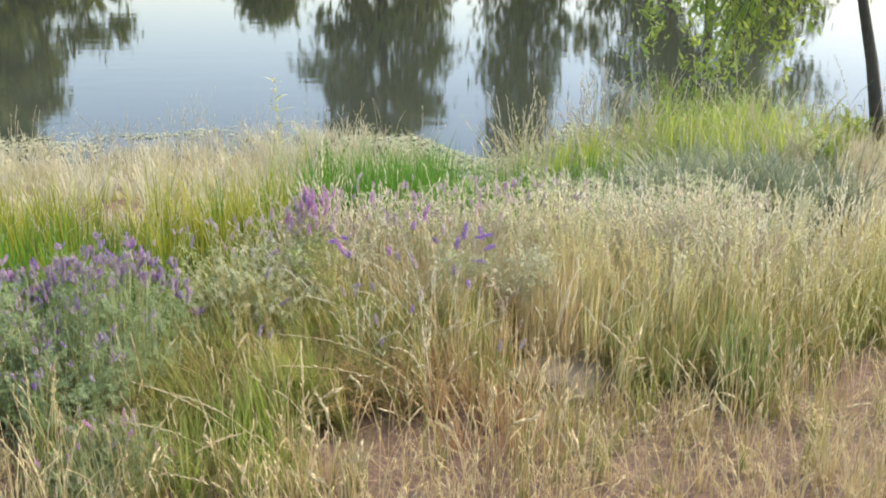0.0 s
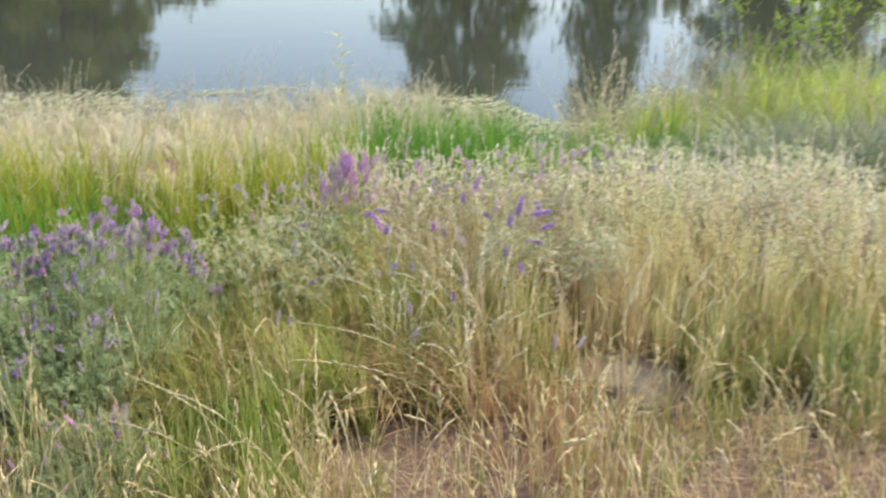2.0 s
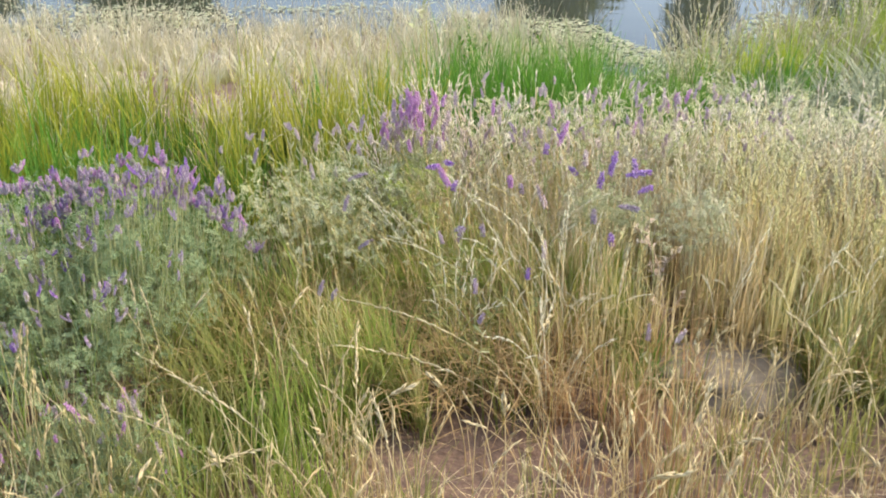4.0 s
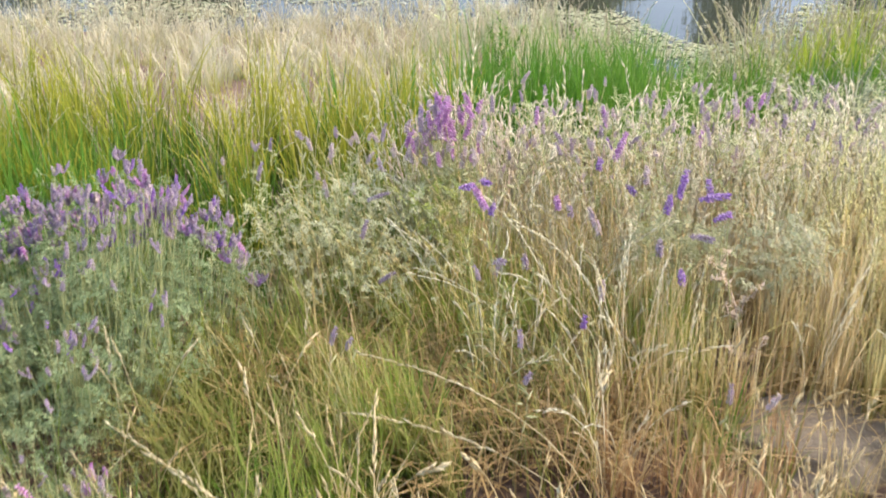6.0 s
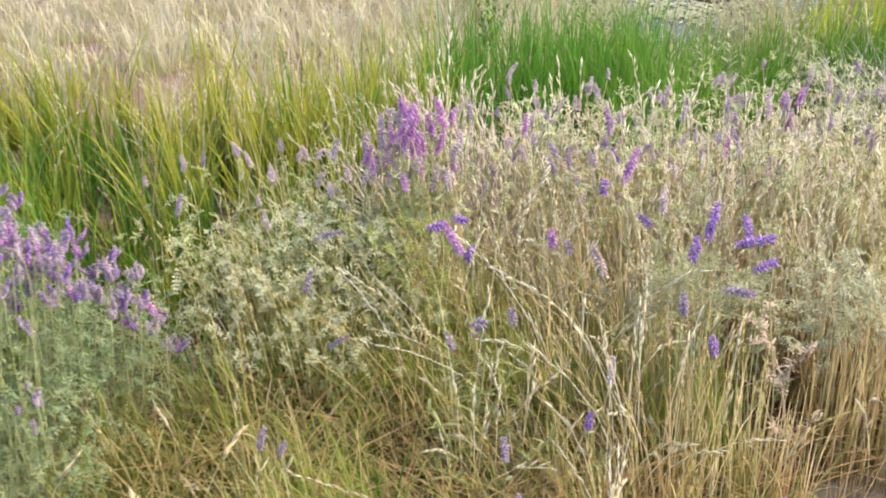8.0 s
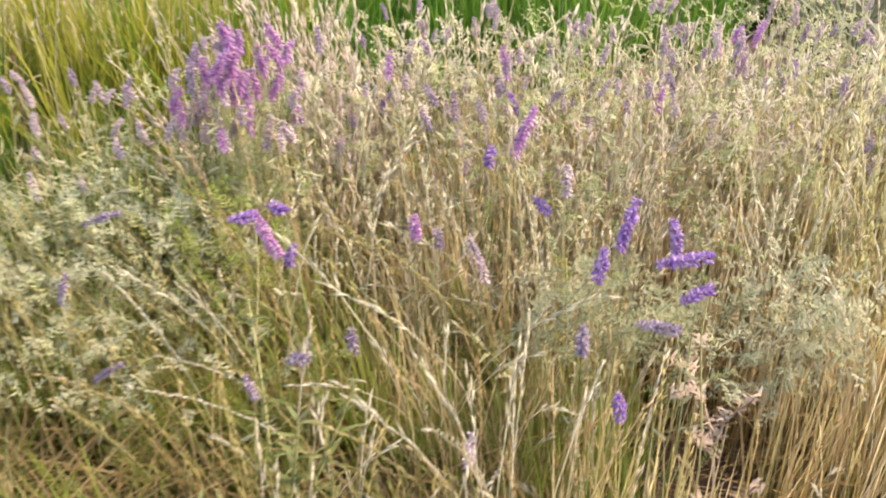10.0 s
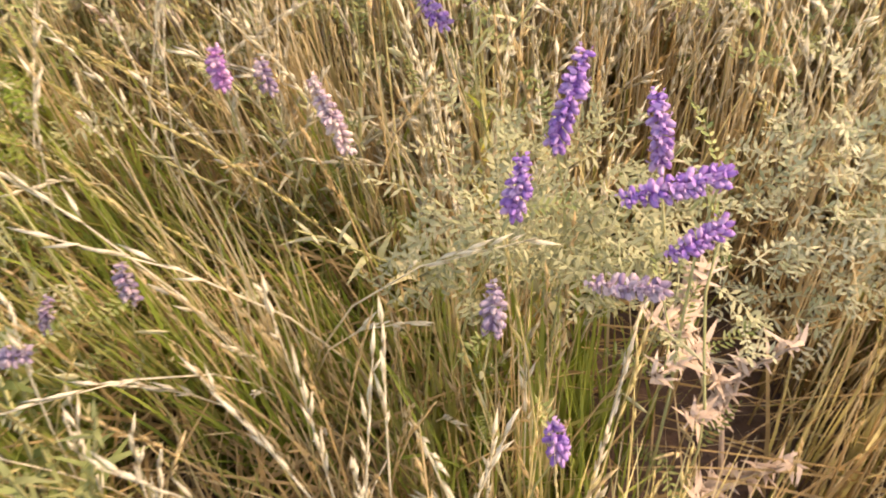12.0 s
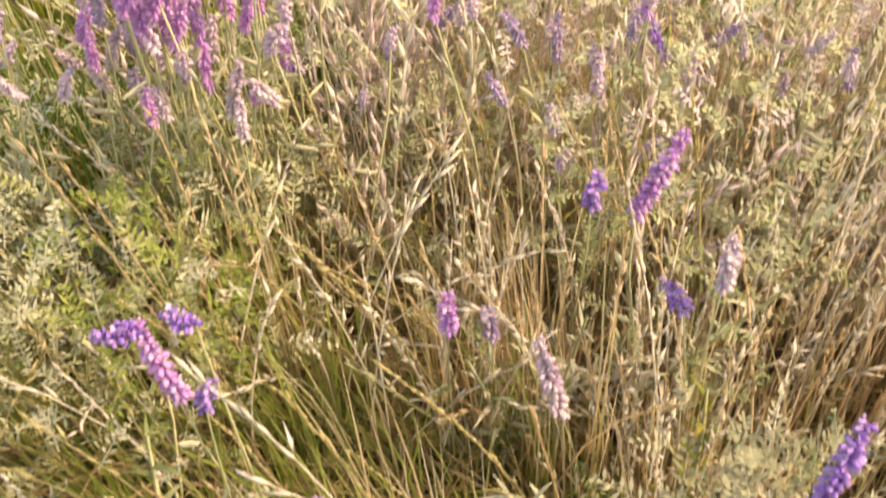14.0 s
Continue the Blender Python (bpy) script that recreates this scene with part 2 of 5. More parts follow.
# ---- helpers of this scene ----
def wave_noise(x, y, scale, seed):
    """Smooth noise between about -1 and 1 over the plan."""
    r = np.random.default_rng(seed)
    total = np.zeros_like(x)
    for _ in range(7):
        a, k, ph = r.uniform(0, 2 * math.pi), scale * r.uniform(0.5, 1.6), r.uniform(0, 6.28)
        total = total + np.sin((x * math.cos(a) + y * math.sin(a)) * k + ph)
    return total / 3.5


def ease(u):
    u = np.clip(u, 0, 1)
    return u * u * (3 - 2 * u)


def shore(x):
    return 11.6 + 0.7 * np.tanh((x + 2.6) / 2.0) - 2.9 * np.exp(-((x - 0.55) / 0.95) ** 2) + 0.9 * ease((x - 2.5) / 2.5) + 0.12 * np.sin(x * 2.7 + 1)


def ground_z(x, y):
    x, y = np.asarray(x, float), np.asarray(y, float)
    s = shore(np.clip(x, -14, 14))
    down = ease((y - 4.6) / (s - 4.6)) * -0.75
    deep = ease((y - s) / 4.0) * -1.3
    rise = ease((y - 42.0) / 5.0) * 1.5
    lumps = 0.010 * wave_noise(x, y, 5.0, 3) + 0.007 * wave_noise(x, y, 13.0, 4)
    sides = ease((np.abs(x) - 60.0) / 12.0) * 1.9 * ease((y - 4.6) / 6.0)
    return np.maximum(down + deep, -2.05) + rise + sides * (y < 42) + lumps


def mesh_np(name, chunks, mat, attrs=None):
    """One mesh from (vertices, faces) chunks; attrs: float values by vertex."""
    verts, loops, sizes, shift = [], [], [], 0
    for v, f in chunks:
        verts.append(v)
        loops.append((f + shift).ravel())
        sizes.append(np.full(len(f), f.shape[1]))
        shift += len(v)
    verts, loops, sizes = np.concatenate(verts), np.concatenate(loops), np.concatenate(sizes)
    me = bpy.data.meshes.new(name)
    me.vertices.add(len(verts))
    me.vertices.foreach_set("co", verts.astype(np.float32).ravel())
    me.loops.add(len(loops))
    me.loops.foreach_set("vertex_index", loops.astype(np.int32))
    me.polygons.add(len(sizes))
    me.polygons.foreach_set("loop_start", np.concatenate(([0], np.cumsum(sizes)[:-1])).astype(np.int32))
    me.update(calc_edges=True)
    for key, values in (attrs or {}).items():
        me.attributes.new(key, "FLOAT", "POINT").data.foreach_set("value", np.concatenate(values).astype(np.float32))
    me.materials.append(mat)
    return me


def curve_at(base, h, az, lean, u, bend):
    """Points at u (N, K) of stems that rise from base and lean over towards az."""
    out = h[:, None] * lean[:, None] * u ** bend
    z = h[:, None] * (u - 0.42 * np.minimum(lean, 1.4)[:, None] * u ** (bend + 0.6))
    return np.stack([base[:, None, 0] + np.cos(az)[:, None] * out, base[:, None, 1] + np.sin(az)[:, None] * out, base[:, None, 2] + z], -1)


def ribbons(base, h, width, az, lean, segs=4, bend=2.0):
    """Tapered blades. Gives vertices, quads and the position along each blade."""
    n = len(base)
    u = np.tile(np.linspace(0, 1, segs + 1), (n, 1))
    p = curve_at(base, h, az, lean, u, bend)
    face = az + math.pi / 2 + rng.uniform(-0.9, 0.9, n)
    side = np.stack([np.cos(face), np.sin(face), np.zeros(n)], -1)[:, None]
    w = width[:, None] * np.clip(1.04 - u ** 2.2, 0.06, 1) * 0.5
    v = np.stack([p - side * w[..., None], p + side * w[..., None]], 2).reshape(-1, 3)
    k = (np.arange(n) * (segs + 1) * 2)[:, None] + np.arange(segs)[None] * 2
    f = np.stack([k, k + 1, k + 3, k + 2], -1).reshape(-1, 4)
    return v, f, np.repeat(u.ravel(), 2)


def tubes(p, radius):
    """Three-sided stems along points p (N, K, 3) with radius (N, K)."""
    n, k = p.shape[:2]
    ring = []
    for j in range(3):
        a = 2.0944 * j
        ring.append(p + radius[..., None] * np.array([math.cos(a), math.sin(a), 0.0]))
    v = np.stack(ring, 2).reshape(-1, 3)
    s = (np.arange(n) * k * 3)[:, None, None] + (np.arange(k - 1) * 3)[None, :, None]
    j = np.arange(3)[None, None]
    f = np.stack([s + j, s + (j + 1) % 3, s + 3 + (j + 1) % 3, s + 3 + j], -1).reshape(-1, 4)
    return v, f


def seeds(p, axis, length, radius):
    """Slender spindles from p along axis."""
    n = len(p)
    axis = axis / np.linalg.norm(axis, axis=1, keepdims=True)
    s1 = np.cross(axis, rng.normal(size=(n, 3)))
    s1 /= np.linalg.norm(s1, axis=1, keepdims=True)
    s2 = np.cross(axis, s1)
    mid = p + axis * (length * 0.4)[:, None]
    v = [p]
    for j in range(3):
        a = 2.0944 * j
        v.append(mid + radius[:, None] * (math.cos(a) * s1 + math.sin(a) * s2))
    v.append(p + axis * length[:, None])
    v = np.stack(v, 1).reshape(-1, 3)
    b = (np.arange(n) * 5)[:, None, None]
    f = (b + np.array([[0, 2, 1], [0, 3, 2], [0, 1, 3], [4, 1, 2], [4, 2, 3], [4, 3, 1]])[None]).reshape(-1, 3)
    return v, f


def scatter(rect, per_m2, keep):
    x0, x1, y0, y1 = rect
    n = int((x1 - x0) * (y1 - y0) * per_m2)
    x, y = rng.uniform(x0, x1, n), rng.uniform(y0, y1, n)
    ok = rng.uniform(0, 1, n) < keep(x, y)
    x, y = x[ok], y[ok]
    return np.stack([x, y, ground_z(x, y) - 0.004], -1)


def blob(x, y, cx, cy, rx, ry, soft=0.3):
    """1 inside an uneven oval, fading to 0 over soft."""
    d = np.hypot((x - cx) / rx, (y - cy) / ry) + 0.13 * wave_noise(x, y, 5.0, int(abs(cx * 31 + cy * 17)) + 1)
    return np.clip((1 + soft / 2 - d) / soft, 0, 1)


def comb_way(x):
    """The way in which the wind has laid the meadow, along the bank."""
    return np.interp(x, [-0.8, -0.25, 0.1, 0.5], [3.25, 2.95, 1.9, 1.3])


def tufts(rect, per_m2, keep, count, radius, seed, vary=0.35, comb=0.0):
    """Blades in tufts: their bases, the way each leans, its size and tint, which are alike within a tuft."""
    global rng
    rng = np.random.default_rng(1000 + seed)
    c = scatter(rect, per_m2, keep)
    k = rng.integers(count[0], count[1] + 1, len(c))
    i = np.repeat(np.arange(len(c)), k)
    n = len(i)
    a, d = rng.uniform(0, 2 * math.pi, n), radius * np.sqrt(rng.uniform(0, 1, n)) * rng.uniform(0.5, 1.4, len(c))[i]
    x, y = c[i, 0] + d * np.cos(a), c[i, 1] + d * np.sin(a)
    base = np.stack([x, y, ground_z(x, y) - 0.004], -1)
    lean_az = rng.uniform(0, 2 * math.pi, len(c))[i]
    az = np.where(rng.uniform(0, 1, n) < 0.35, lean_az, a) + rng.normal(0, 0.6, n)
    az = np.where(rng.uniform(0, 1, n) < comb, comb_way(x) + rng.normal(0, 0.4, n), az)
    size = rng.uniform(1 - vary, 1 + vary * 0.5, len(c))[i] * rng.uniform(0.75, 1.1, n)
    own = np.clip(rng.normal(0.5, 0.3, len(c)), 0, 1)[i]
    tint = np.clip(0.45 * own + 0.25 * rng.uniform(0, 1, n) + 0.3 * (0.5 + 0.5 * wave_noise(x, y, 3.0, seed)), 0, 1)
    return base, az, size, tint


def grass(name, spots, h, width, lean, mat, label, segs=4, bend=2.0):
    base, az, size, tint = spots
    n = len(base)
    v, f, along = ribbons(base, rng.uniform(*h, n) * size, rng.uniform(*width, n), az, rng.uniform(*lean, n), segs, bend)
    me = mesh_np(name, [(v, f)], mat, {"tint": [np.repeat(tint, (segs + 1) * 2)], "along": [along]})
    return tagged(new(name, me), label, "grass", kind="stuff")


def seeded_stalks(name, spots, h, mat, label, lean, head=0.22, spikes=8, size=0.011, stem=0.0012, spread=0.24, bend=2.2, slim=0.12):
    """Flowering grass stalks: a thin stem and a head of spikelets on the top part."""
    base, az, tall, tint = spots
    n = len(base)
    h, lean = rng.uniform(*h, n) * tall, rng.uniform(*lean, n)
    u = np.tile(np.linspace(0, 1, 6), (n, 1))
    p = curve_at(base, h, az, lean, u, bend)
    v, f = tubes(p, stem * (1.0 - 0.55 * u))
    uk = 1 - head * (np.arange(spikes)[None] + rng.uniform(0, 0.8, (n, spikes))) / spikes
    q, q2 = curve_at(base, h, az, lean, uk, bend), curve_at(base, h, az, lean, uk + 0.02, bend)
    ax = (q2 - q).reshape(-1, 3)
    ax = ax / np.linalg.norm(ax, axis=1, keepdims=True) + rng.normal(0, spread, (n * spikes, 3))
    length = size * rng.uniform(0.7, 1.3, n * spikes)
    sv, sf = seeds(q.reshape(-1, 3), ax, length, length * slim)
    me = mesh_np(name, [(v, f), (sv, sf)], mat, {"tint": [np.repeat(tint, 18), np.repeat(np.repeat(tint, spikes), 5)],
                                                 "along": [np.repeat(u.ravel(), 3), np.ones(len(sv))]})
    return tagged(new(name, me), label, "grass", kind="stuff")


def part(name, me, parent, m=None, label=""):
    ob = new(name, me)
    ob.parent = parent
    if m is not None:
        ob.matrix_basis = m
    if label:
        ob["label"] = label
    return ob


# ---- ground and water ----
def build_ground():
    xs = np.unique(np.concatenate([np.linspace(-400, -20, 20), np.linspace(-20, -4, 33), np.linspace(-4, 5, 151), np.linspace(5, 20, 31), np.linspace(20, 400, 20)]))
    ys = np.unique(np.concatenate([np.linspace(-300, -6, 16), np.linspace(-6, 2, 17), np.linspace(2, 7, 101), np.linspace(7, 16, 61), np.linspace(16, 50, 35), np.linspace(50, 900, 30)]))
    gx, gy = np.meshgrid(xs, ys, indexing="ij")
    v = np.stack([gx, gy, ground_z(gx, gy)], -1).reshape(-1, 3)
    nx, ny = gx.shape
    i, j = np.meshgrid(np.arange(nx - 1), np.arange(ny - 1), indexing="ij")
    k = (i * ny + j).ravel()
    f = np.stack([k, k + ny, k + ny + 1, k + 1], -1)
    me = mesh_np("ground", [(v, f)], M_SOIL)
    me.polygons.foreach_set("use_smooth", np.ones(len(f), bool))
    tagged(new("ground", me), "reddish-brown dry soil of a pond bank", "ground", kind="structure")
    w = np.array([[-72, 9.0, WATER_Z], [72, 9.0, WATER_Z], [72, 46, WATER_Z], [-72, 46, WATER_Z]], float)
    tagged(new("water", mesh_np("water", [(w, np.array([[0, 1, 2, 3]]))], M_WATER)), "calm pond water mirroring pale sky and trees", "water", kind="structure")


build_ground()


def stone(name, cx, cy, size, seed, label):
    bm = bmesh.new()
    bmesh.ops.create_icosphere(bm, subdivisions=4, radius=1.0)
    for v in bm.verts:
        n1 = noise.noise(v.co * 1.4 + Vector((seed, 0, 0))) * 0.28 + noise.noise(v.co * 4.0 + Vector((0, seed, 0))) * 0.05
        v.co *= 1 + n1
        v.co.z = v.co.z if v.co.z < 0.4 else 0.4 + 0.35 * math.tanh((v.co.z - 0.4) / 0.35)
        v.co = Vector((v.co.x * size[0], v.co.y * size[1], v.co.z * size[2]))
    for f in bm.faces:
        f.smooth = True
    me = bpy.data.meshes.new(name)
    bm.to_mesh(me)
    bm.free()
    me.materials.append(M_STONE)
    ob = tagged(new(name, me), label, "stone")
    ob.matrix_basis = pose(cx, cy, float(ground_z(cx, cy)) + 0.0, 0, 0, 20 * seed)
    return ob


stone("stone", 0.46, 3.62, (0.24, 0.17, 0.10), 1.0, "flat-topped sandy stone half buried among dry grass")

# ---- far trees across the pond ----
def leaf_cloud(centres, spread, count, size, seed):
    """Leaf quads in clumps round the centres."""
    r = np.random.default_rng(seed)
    c = centres[r.integers(0, len(centres), count)] + r.normal(0, 1, (count, 3)) * spread
    a, b = r.normal(size=(count, 3)), r.normal(size=(count, 3))
    a /= np.linalg.norm(a, axis=1, keepdims=True)
    a[:, 2] -= 0.6
    b = np.cross(a, b)
    b /= np.linalg.norm(b, axis=1, keepdims=True)
    s = size * r.uniform(0.6, 1.4, count)[:, None]
    v = np.stack([c - a * s, c + b * s * 0.45, c + a * s, c - b * s * 0.45], 1).reshape(-1, 3)
    f = np.arange(count * 4).reshape(-1, 4)
    return v, f, np.repeat(r.uniform(0, 1, count), 4)


def limb_mesh(name, runs, sides=7):
    """Tapered round limbs: runs of (points, start radius, end radius)."""
    chunks = []
    for pts, r0, r1 in runs:
        pts = np.asarray(pts, float)
        k = len(pts)
        rad = np.linspace(r0, r1, k)
        tan = np.gradient(pts, axis=0)
        tan /= np.linalg.norm(tan, axis=1, keepdims=True)
        up = np.where(np.abs(tan[:, 2:3]) > 0.8, np.array([[1.0, 0, 0]]), np.array([[0, 0, 1.0]]))
        s1 = np.cross(tan, up)
        s1 /= np.linalg.norm(s1, axis=1, keepdims=True)
        s2 = np.cross(tan, s1)
        ang = np.arange(sides) * 2 * math.pi / sides
        v = (pts[:, None] + rad[:, None, None] * (np.cos(ang)[None, :, None] * s1[:, None] + np.sin(ang)[None, :, None] * s2[:, None])).reshape(-1, 3)
        b, j = (np.arange(k - 1) * sides)[:, None], np.arange(sides)[None]
        f = np.stack([b + j, b + (j + 1) % sides, b + sides + (j + 1) % sides, b + sides + j], -1).reshape(-1, 4)
        chunks.append((v, f))
    return mesh_np(name, chunks, M_BARK)


def far_tree(x, y, height, radius, seed, label, droop=0.5, count=5200):
    r = np.random.default_rng(seed)
    z0 = float(ground_z(x, y))
    thing = tagged(new("tree"), label, "tree", "trees across the pond")
    thing.location = (x, y, z0)
    runs = [([(0, 0, -0.2), (0.1, 0, height * 0.3), (0.0, 0.1, height * 0.6), (0.15, 0, height * 0.9)], 0.28, 0.05)]
    centres = []
    for k in range(30):
        u = 0.04 + 0.92 * (k + r.uniform(0, 1)) / 30
        a = k * 2.4 + r.uniform(-0.4, 0.4)
        reach = radius * (1 - 0.75 * max(0, u - 0.35) / 0.65) * r.uniform(0.75, 1.05)
        d = np.array([math.cos(a), math.sin(a), 0])
        p0 = np.array([0, 0, height * u * 0.8])
        p1 = p0 + d * reach * 0.5 + [0, 0, height * 0.12]
        p2 = p0 + d * reach + [0, 0, height * 0.1 - droop * height * 0.12]
        runs.append(([p0, p1, p2], 0.08, 0.015))
        for w in np.linspace(0.35, 1, 5):
            c = p0 * (1 - w) ** 2 + 2 * p1 * w * (1 - w) + p2 * w * w
            for hang in range(1 + int(3 * droop)):
                centres.append(c + [r.normal(0, 0.25), r.normal(0, 0.25), -0.45 * hang])
    part("trunk", limb_mesh("trunk", runs), thing)
    v, f, t = leaf_cloud(np.array(centres), 0.36, count, 0.19, seed)
    part("crown", mesh_np("crown", [(v, f)], M_CROWN, {"tint": [t], "along": [np.ones(len(v))]}), thing)
    return thing


far_tree(-22.6, 50, 11.2, 7.6, 11, "broad olive-green tree on the far bank", 0.6, 30000)
far_tree(-2.6, 50, 15.2, 3.7, 12, "tall dark green tree on the far bank", 0.5, 13000)
far_tree(4.1, 49, 15.0, 2.0, 13, "slim drooping willow on the far bank", 0.9, 6500)
far_tree(13.4, 51, 15.0, 6.2, 14, "broad spreading willow on the far bank", 0.9, 17000)
far_tree(-8.3, 53, 2.9, 1.6, 15, "small bushy tree on the far bank", 0.3, 2500)
far_tree(-35.0, 54, 12.0, 6.0, 16, "broad olive-green tree on the far bank", 0.5, 6000)


# ---- near tree on the bank ----
def bank_tree():
    r = np.random.default_rng(5)
    x, y = 4.62, 10.6
    thing = tagged(new("tree"), "young dark-barked tree with drooping yellow-green leaves on the bank", "tree")
    thing.location = (x, y, float(ground_z(x, y)))
    top = 3.6
    runs = [([(0.12, 0, -0.1), (0.03, 0, 0.4), (-0.08, 0, 0.9), (-0.26, 0.05, 1.6), (-0.30, 0.1, 2.5), (-0.25, 0.1, top)], 0.085, 0.03)]
    sprays = []
    for k in range(34):
        z0 = 1.7 + 1.5 * r.uniform(0, 1)
        a = math.pi + r.uniform(-0.55, 0.55) if k < 30 else r.uniform(-1.2, 1.2)
        reach = r.uniform(0.4, 2.4) if k < 30 else r.uniform(0.4, 1.0)
        d = np.array([math.cos(a), math.sin(a), 0])
        end = r.uniform(0.95, 1.75) if k < 30 else r.uniform(1.6, 2.2)
        p0, p1 = np.array([-0.28, 0.08, z0]), np.array([-0.28, 0.08, z0 + 0.25]) + d * reach * 0.55
        p2 = np.array([-0.28, 0.08, end]) + d * reach
        w = np.linspace(0, 1, 9)[:, None]
        run = p0 * (1 - w) ** 2 + 2 * p1 * w * (1 - w) + p2 * w * w
        runs.append((run, 0.018, 0.004))
        for q in run[3:]:
            for _ in range(2):
                sprays.append(q + r.normal(0, 0.05, 3))
            if r.uniform() < 0.6:
                hang = np.linspace(0, r.uniform(0.15, 0.45), 4)
                tw = np.stack([q[0] + r.normal(0, 0.02, 4), q[1] + r.normal(0, 0.02, 4), q[2] - hang], -1)
                runs.append((tw, 0.004, 0.002))
                sprays.extend(tw)
    part("trunk", limb_mesh("trunk", runs), thing)
    v, f, t = leaf_cloud(np.array(sprays), 0.085, 5200, 0.040, 6)
    part("crown", mesh_np("crown", [(v, f)], M_BROADLEAF, {"tint": [t], "along": [np.ones(len(v))]}), thing)


bank_tree()


# ---- grass of the bank, zone by zone ----
def edge(x):
    """Where the tall meadow begins behind the trodden strip."""
    return np.interp(x, [-1.2, -0.4, 0.1, 0.42, 1.0, 1.7, 2.6], [3.0, 3.05, 3.22, 3.42, 3.40, 3.72, 4.1])


GAP = (0.25, 3.88, 0.14, 0.24, 0.3)


def bare(x, y):
    """Where the soil shows: the trodden strip in front and small gaps."""
    front = ease((edge(x) + 0.2 + 0.1 * wave_noise(x, y, 3.0, 21) - y) / 0.35)
    gap = blob(x, y, *GAP)
    rock = blob(x, y, 0.46, 3.57, 0.22, 0.17, 0.2)
    patch = np.maximum(0.8 * blob(x, y, 0.08, 3.43, 0.14, 0.13, 0.5), blob(x, y, 0.42, 3.38, 0.22, 0.14, 0.4))
    return np.clip(np.maximum.reduce([front * 0.8, gap * 0.95, rock, patch]), 0, 1)


def bush_zone(x, y):
    return 0.8 * blob(x, y, -1.42, 3.38, 0.50, 0.50, 0.25)


def yellow_zone(x, y):
    return np.clip(blob(x, y, -2.4, 4.78, 1.8, 0.68, 0.25) + blob(x, y, -1.05, 4.65, 0.55, 0.46, 0.3) + 0.9 * blob(x, y, -1.15, 5.3, 0.5, 0.45, 0.4), 0, 1)


def green_zone(x, y):
    """A stand that runs slantwise down the bank, and patches among the yellow grass."""
    along = np.interp(y, [5.0, 6.0, 7.2, 8.6], [-0.55, -0.2, 0.3, 0.6])
    slant = np.clip(1.25 - np.abs(x - along) / 0.62 + 0.2 * wave_noise(x, y, 4.0, 88), 0, 1) * ease((y - 4.95) / 0.2) * (1 - ease((y - 8.2) / 0.6))
    return np.clip(slant + blob(x, y, -2.0, 4.0, 0.55, 0.4, 0.3)
                   + 0.5 * blob(x, y, -0.75, 5.0, 0.35, 0.35, 0.4) + 0.35 * blob(x, y, -1.4, 4.55, 0.35, 0.3, 0.4), 0, 1)


def blue_zone(x, y):
    return blob(x, y, 1.65, 6.0, 0.75, 0.6, 0.3)


def golden_zone(x, y):
    mid = ease((y - edge(x)) / 0.25) * (1 - ease((y - 4.5 - 0.12 * np.clip(x - 0.3, 0, 0.6)) / 0.3)) * ease((x + 1.15) / 0.3)
    return mid * (1 - bare(x, y)) * (1 - 0.75 * blue_zone(x, y))


ROCK = (0.46, 3.57, 0.22, 0.17, 0.2)


def open_strip(x, y):
    before = np.maximum(blob(x, y, 0.40, 3.25, 0.3, 0.3, 0.5), 0.8 * blob(x, y, 0.75, 2.85, 0.25, 0.2, 0.6))
    return (1 - bush_zone(x, y)) * (1 - blob(x, y, *ROCK)) * (1 - 0.25 * before) * (1 - 0.9 * blob(x, y, *GAP))


def patchy(x, y, seed, low=0.1, scale=3.0, mean=0.55):
    return np.clip(mean + 0.7 * wave_noise(x, y, scale, seed), low, 1)


# golden meadow: the middle part is the densest
def shady_green(x, y):
    return blob(x, y, -0.27, 3.84, 0.34, 0.24, 0.5)


def core_zone(x, y):
    return golden_zone(x, y) * (1 - 0.6 * shady_green(x, y)) * blob(x, y, 0.0, 3.95, 1.15, 0.95, 0.3)


def tan_side(x, y):
    """The reddish straw: mostly where the meadow is driest."""
    return np.clip(blob(x, y, 0.28, 4.15, 0.5, 0.5, 0.6) + 0.4 * blob(x, y, -0.2, 4.1, 0.35, 0.15, 0.6), 0, 1) * (1 - 0.6 * shady_green(x, y)) * (1 - 0.6 * blob(x, y, 0.08, 3.80, 0.12, 0.13, 0.4))


def green_side(x, y):
    return np.clip(blob(x, y, -0.7, 3.42, 0.55, 0.45, 0.6) + 0.7 * blob(x, y, -0.12, 3.85, 0.18, 0.2, 0.5), 0, 1)


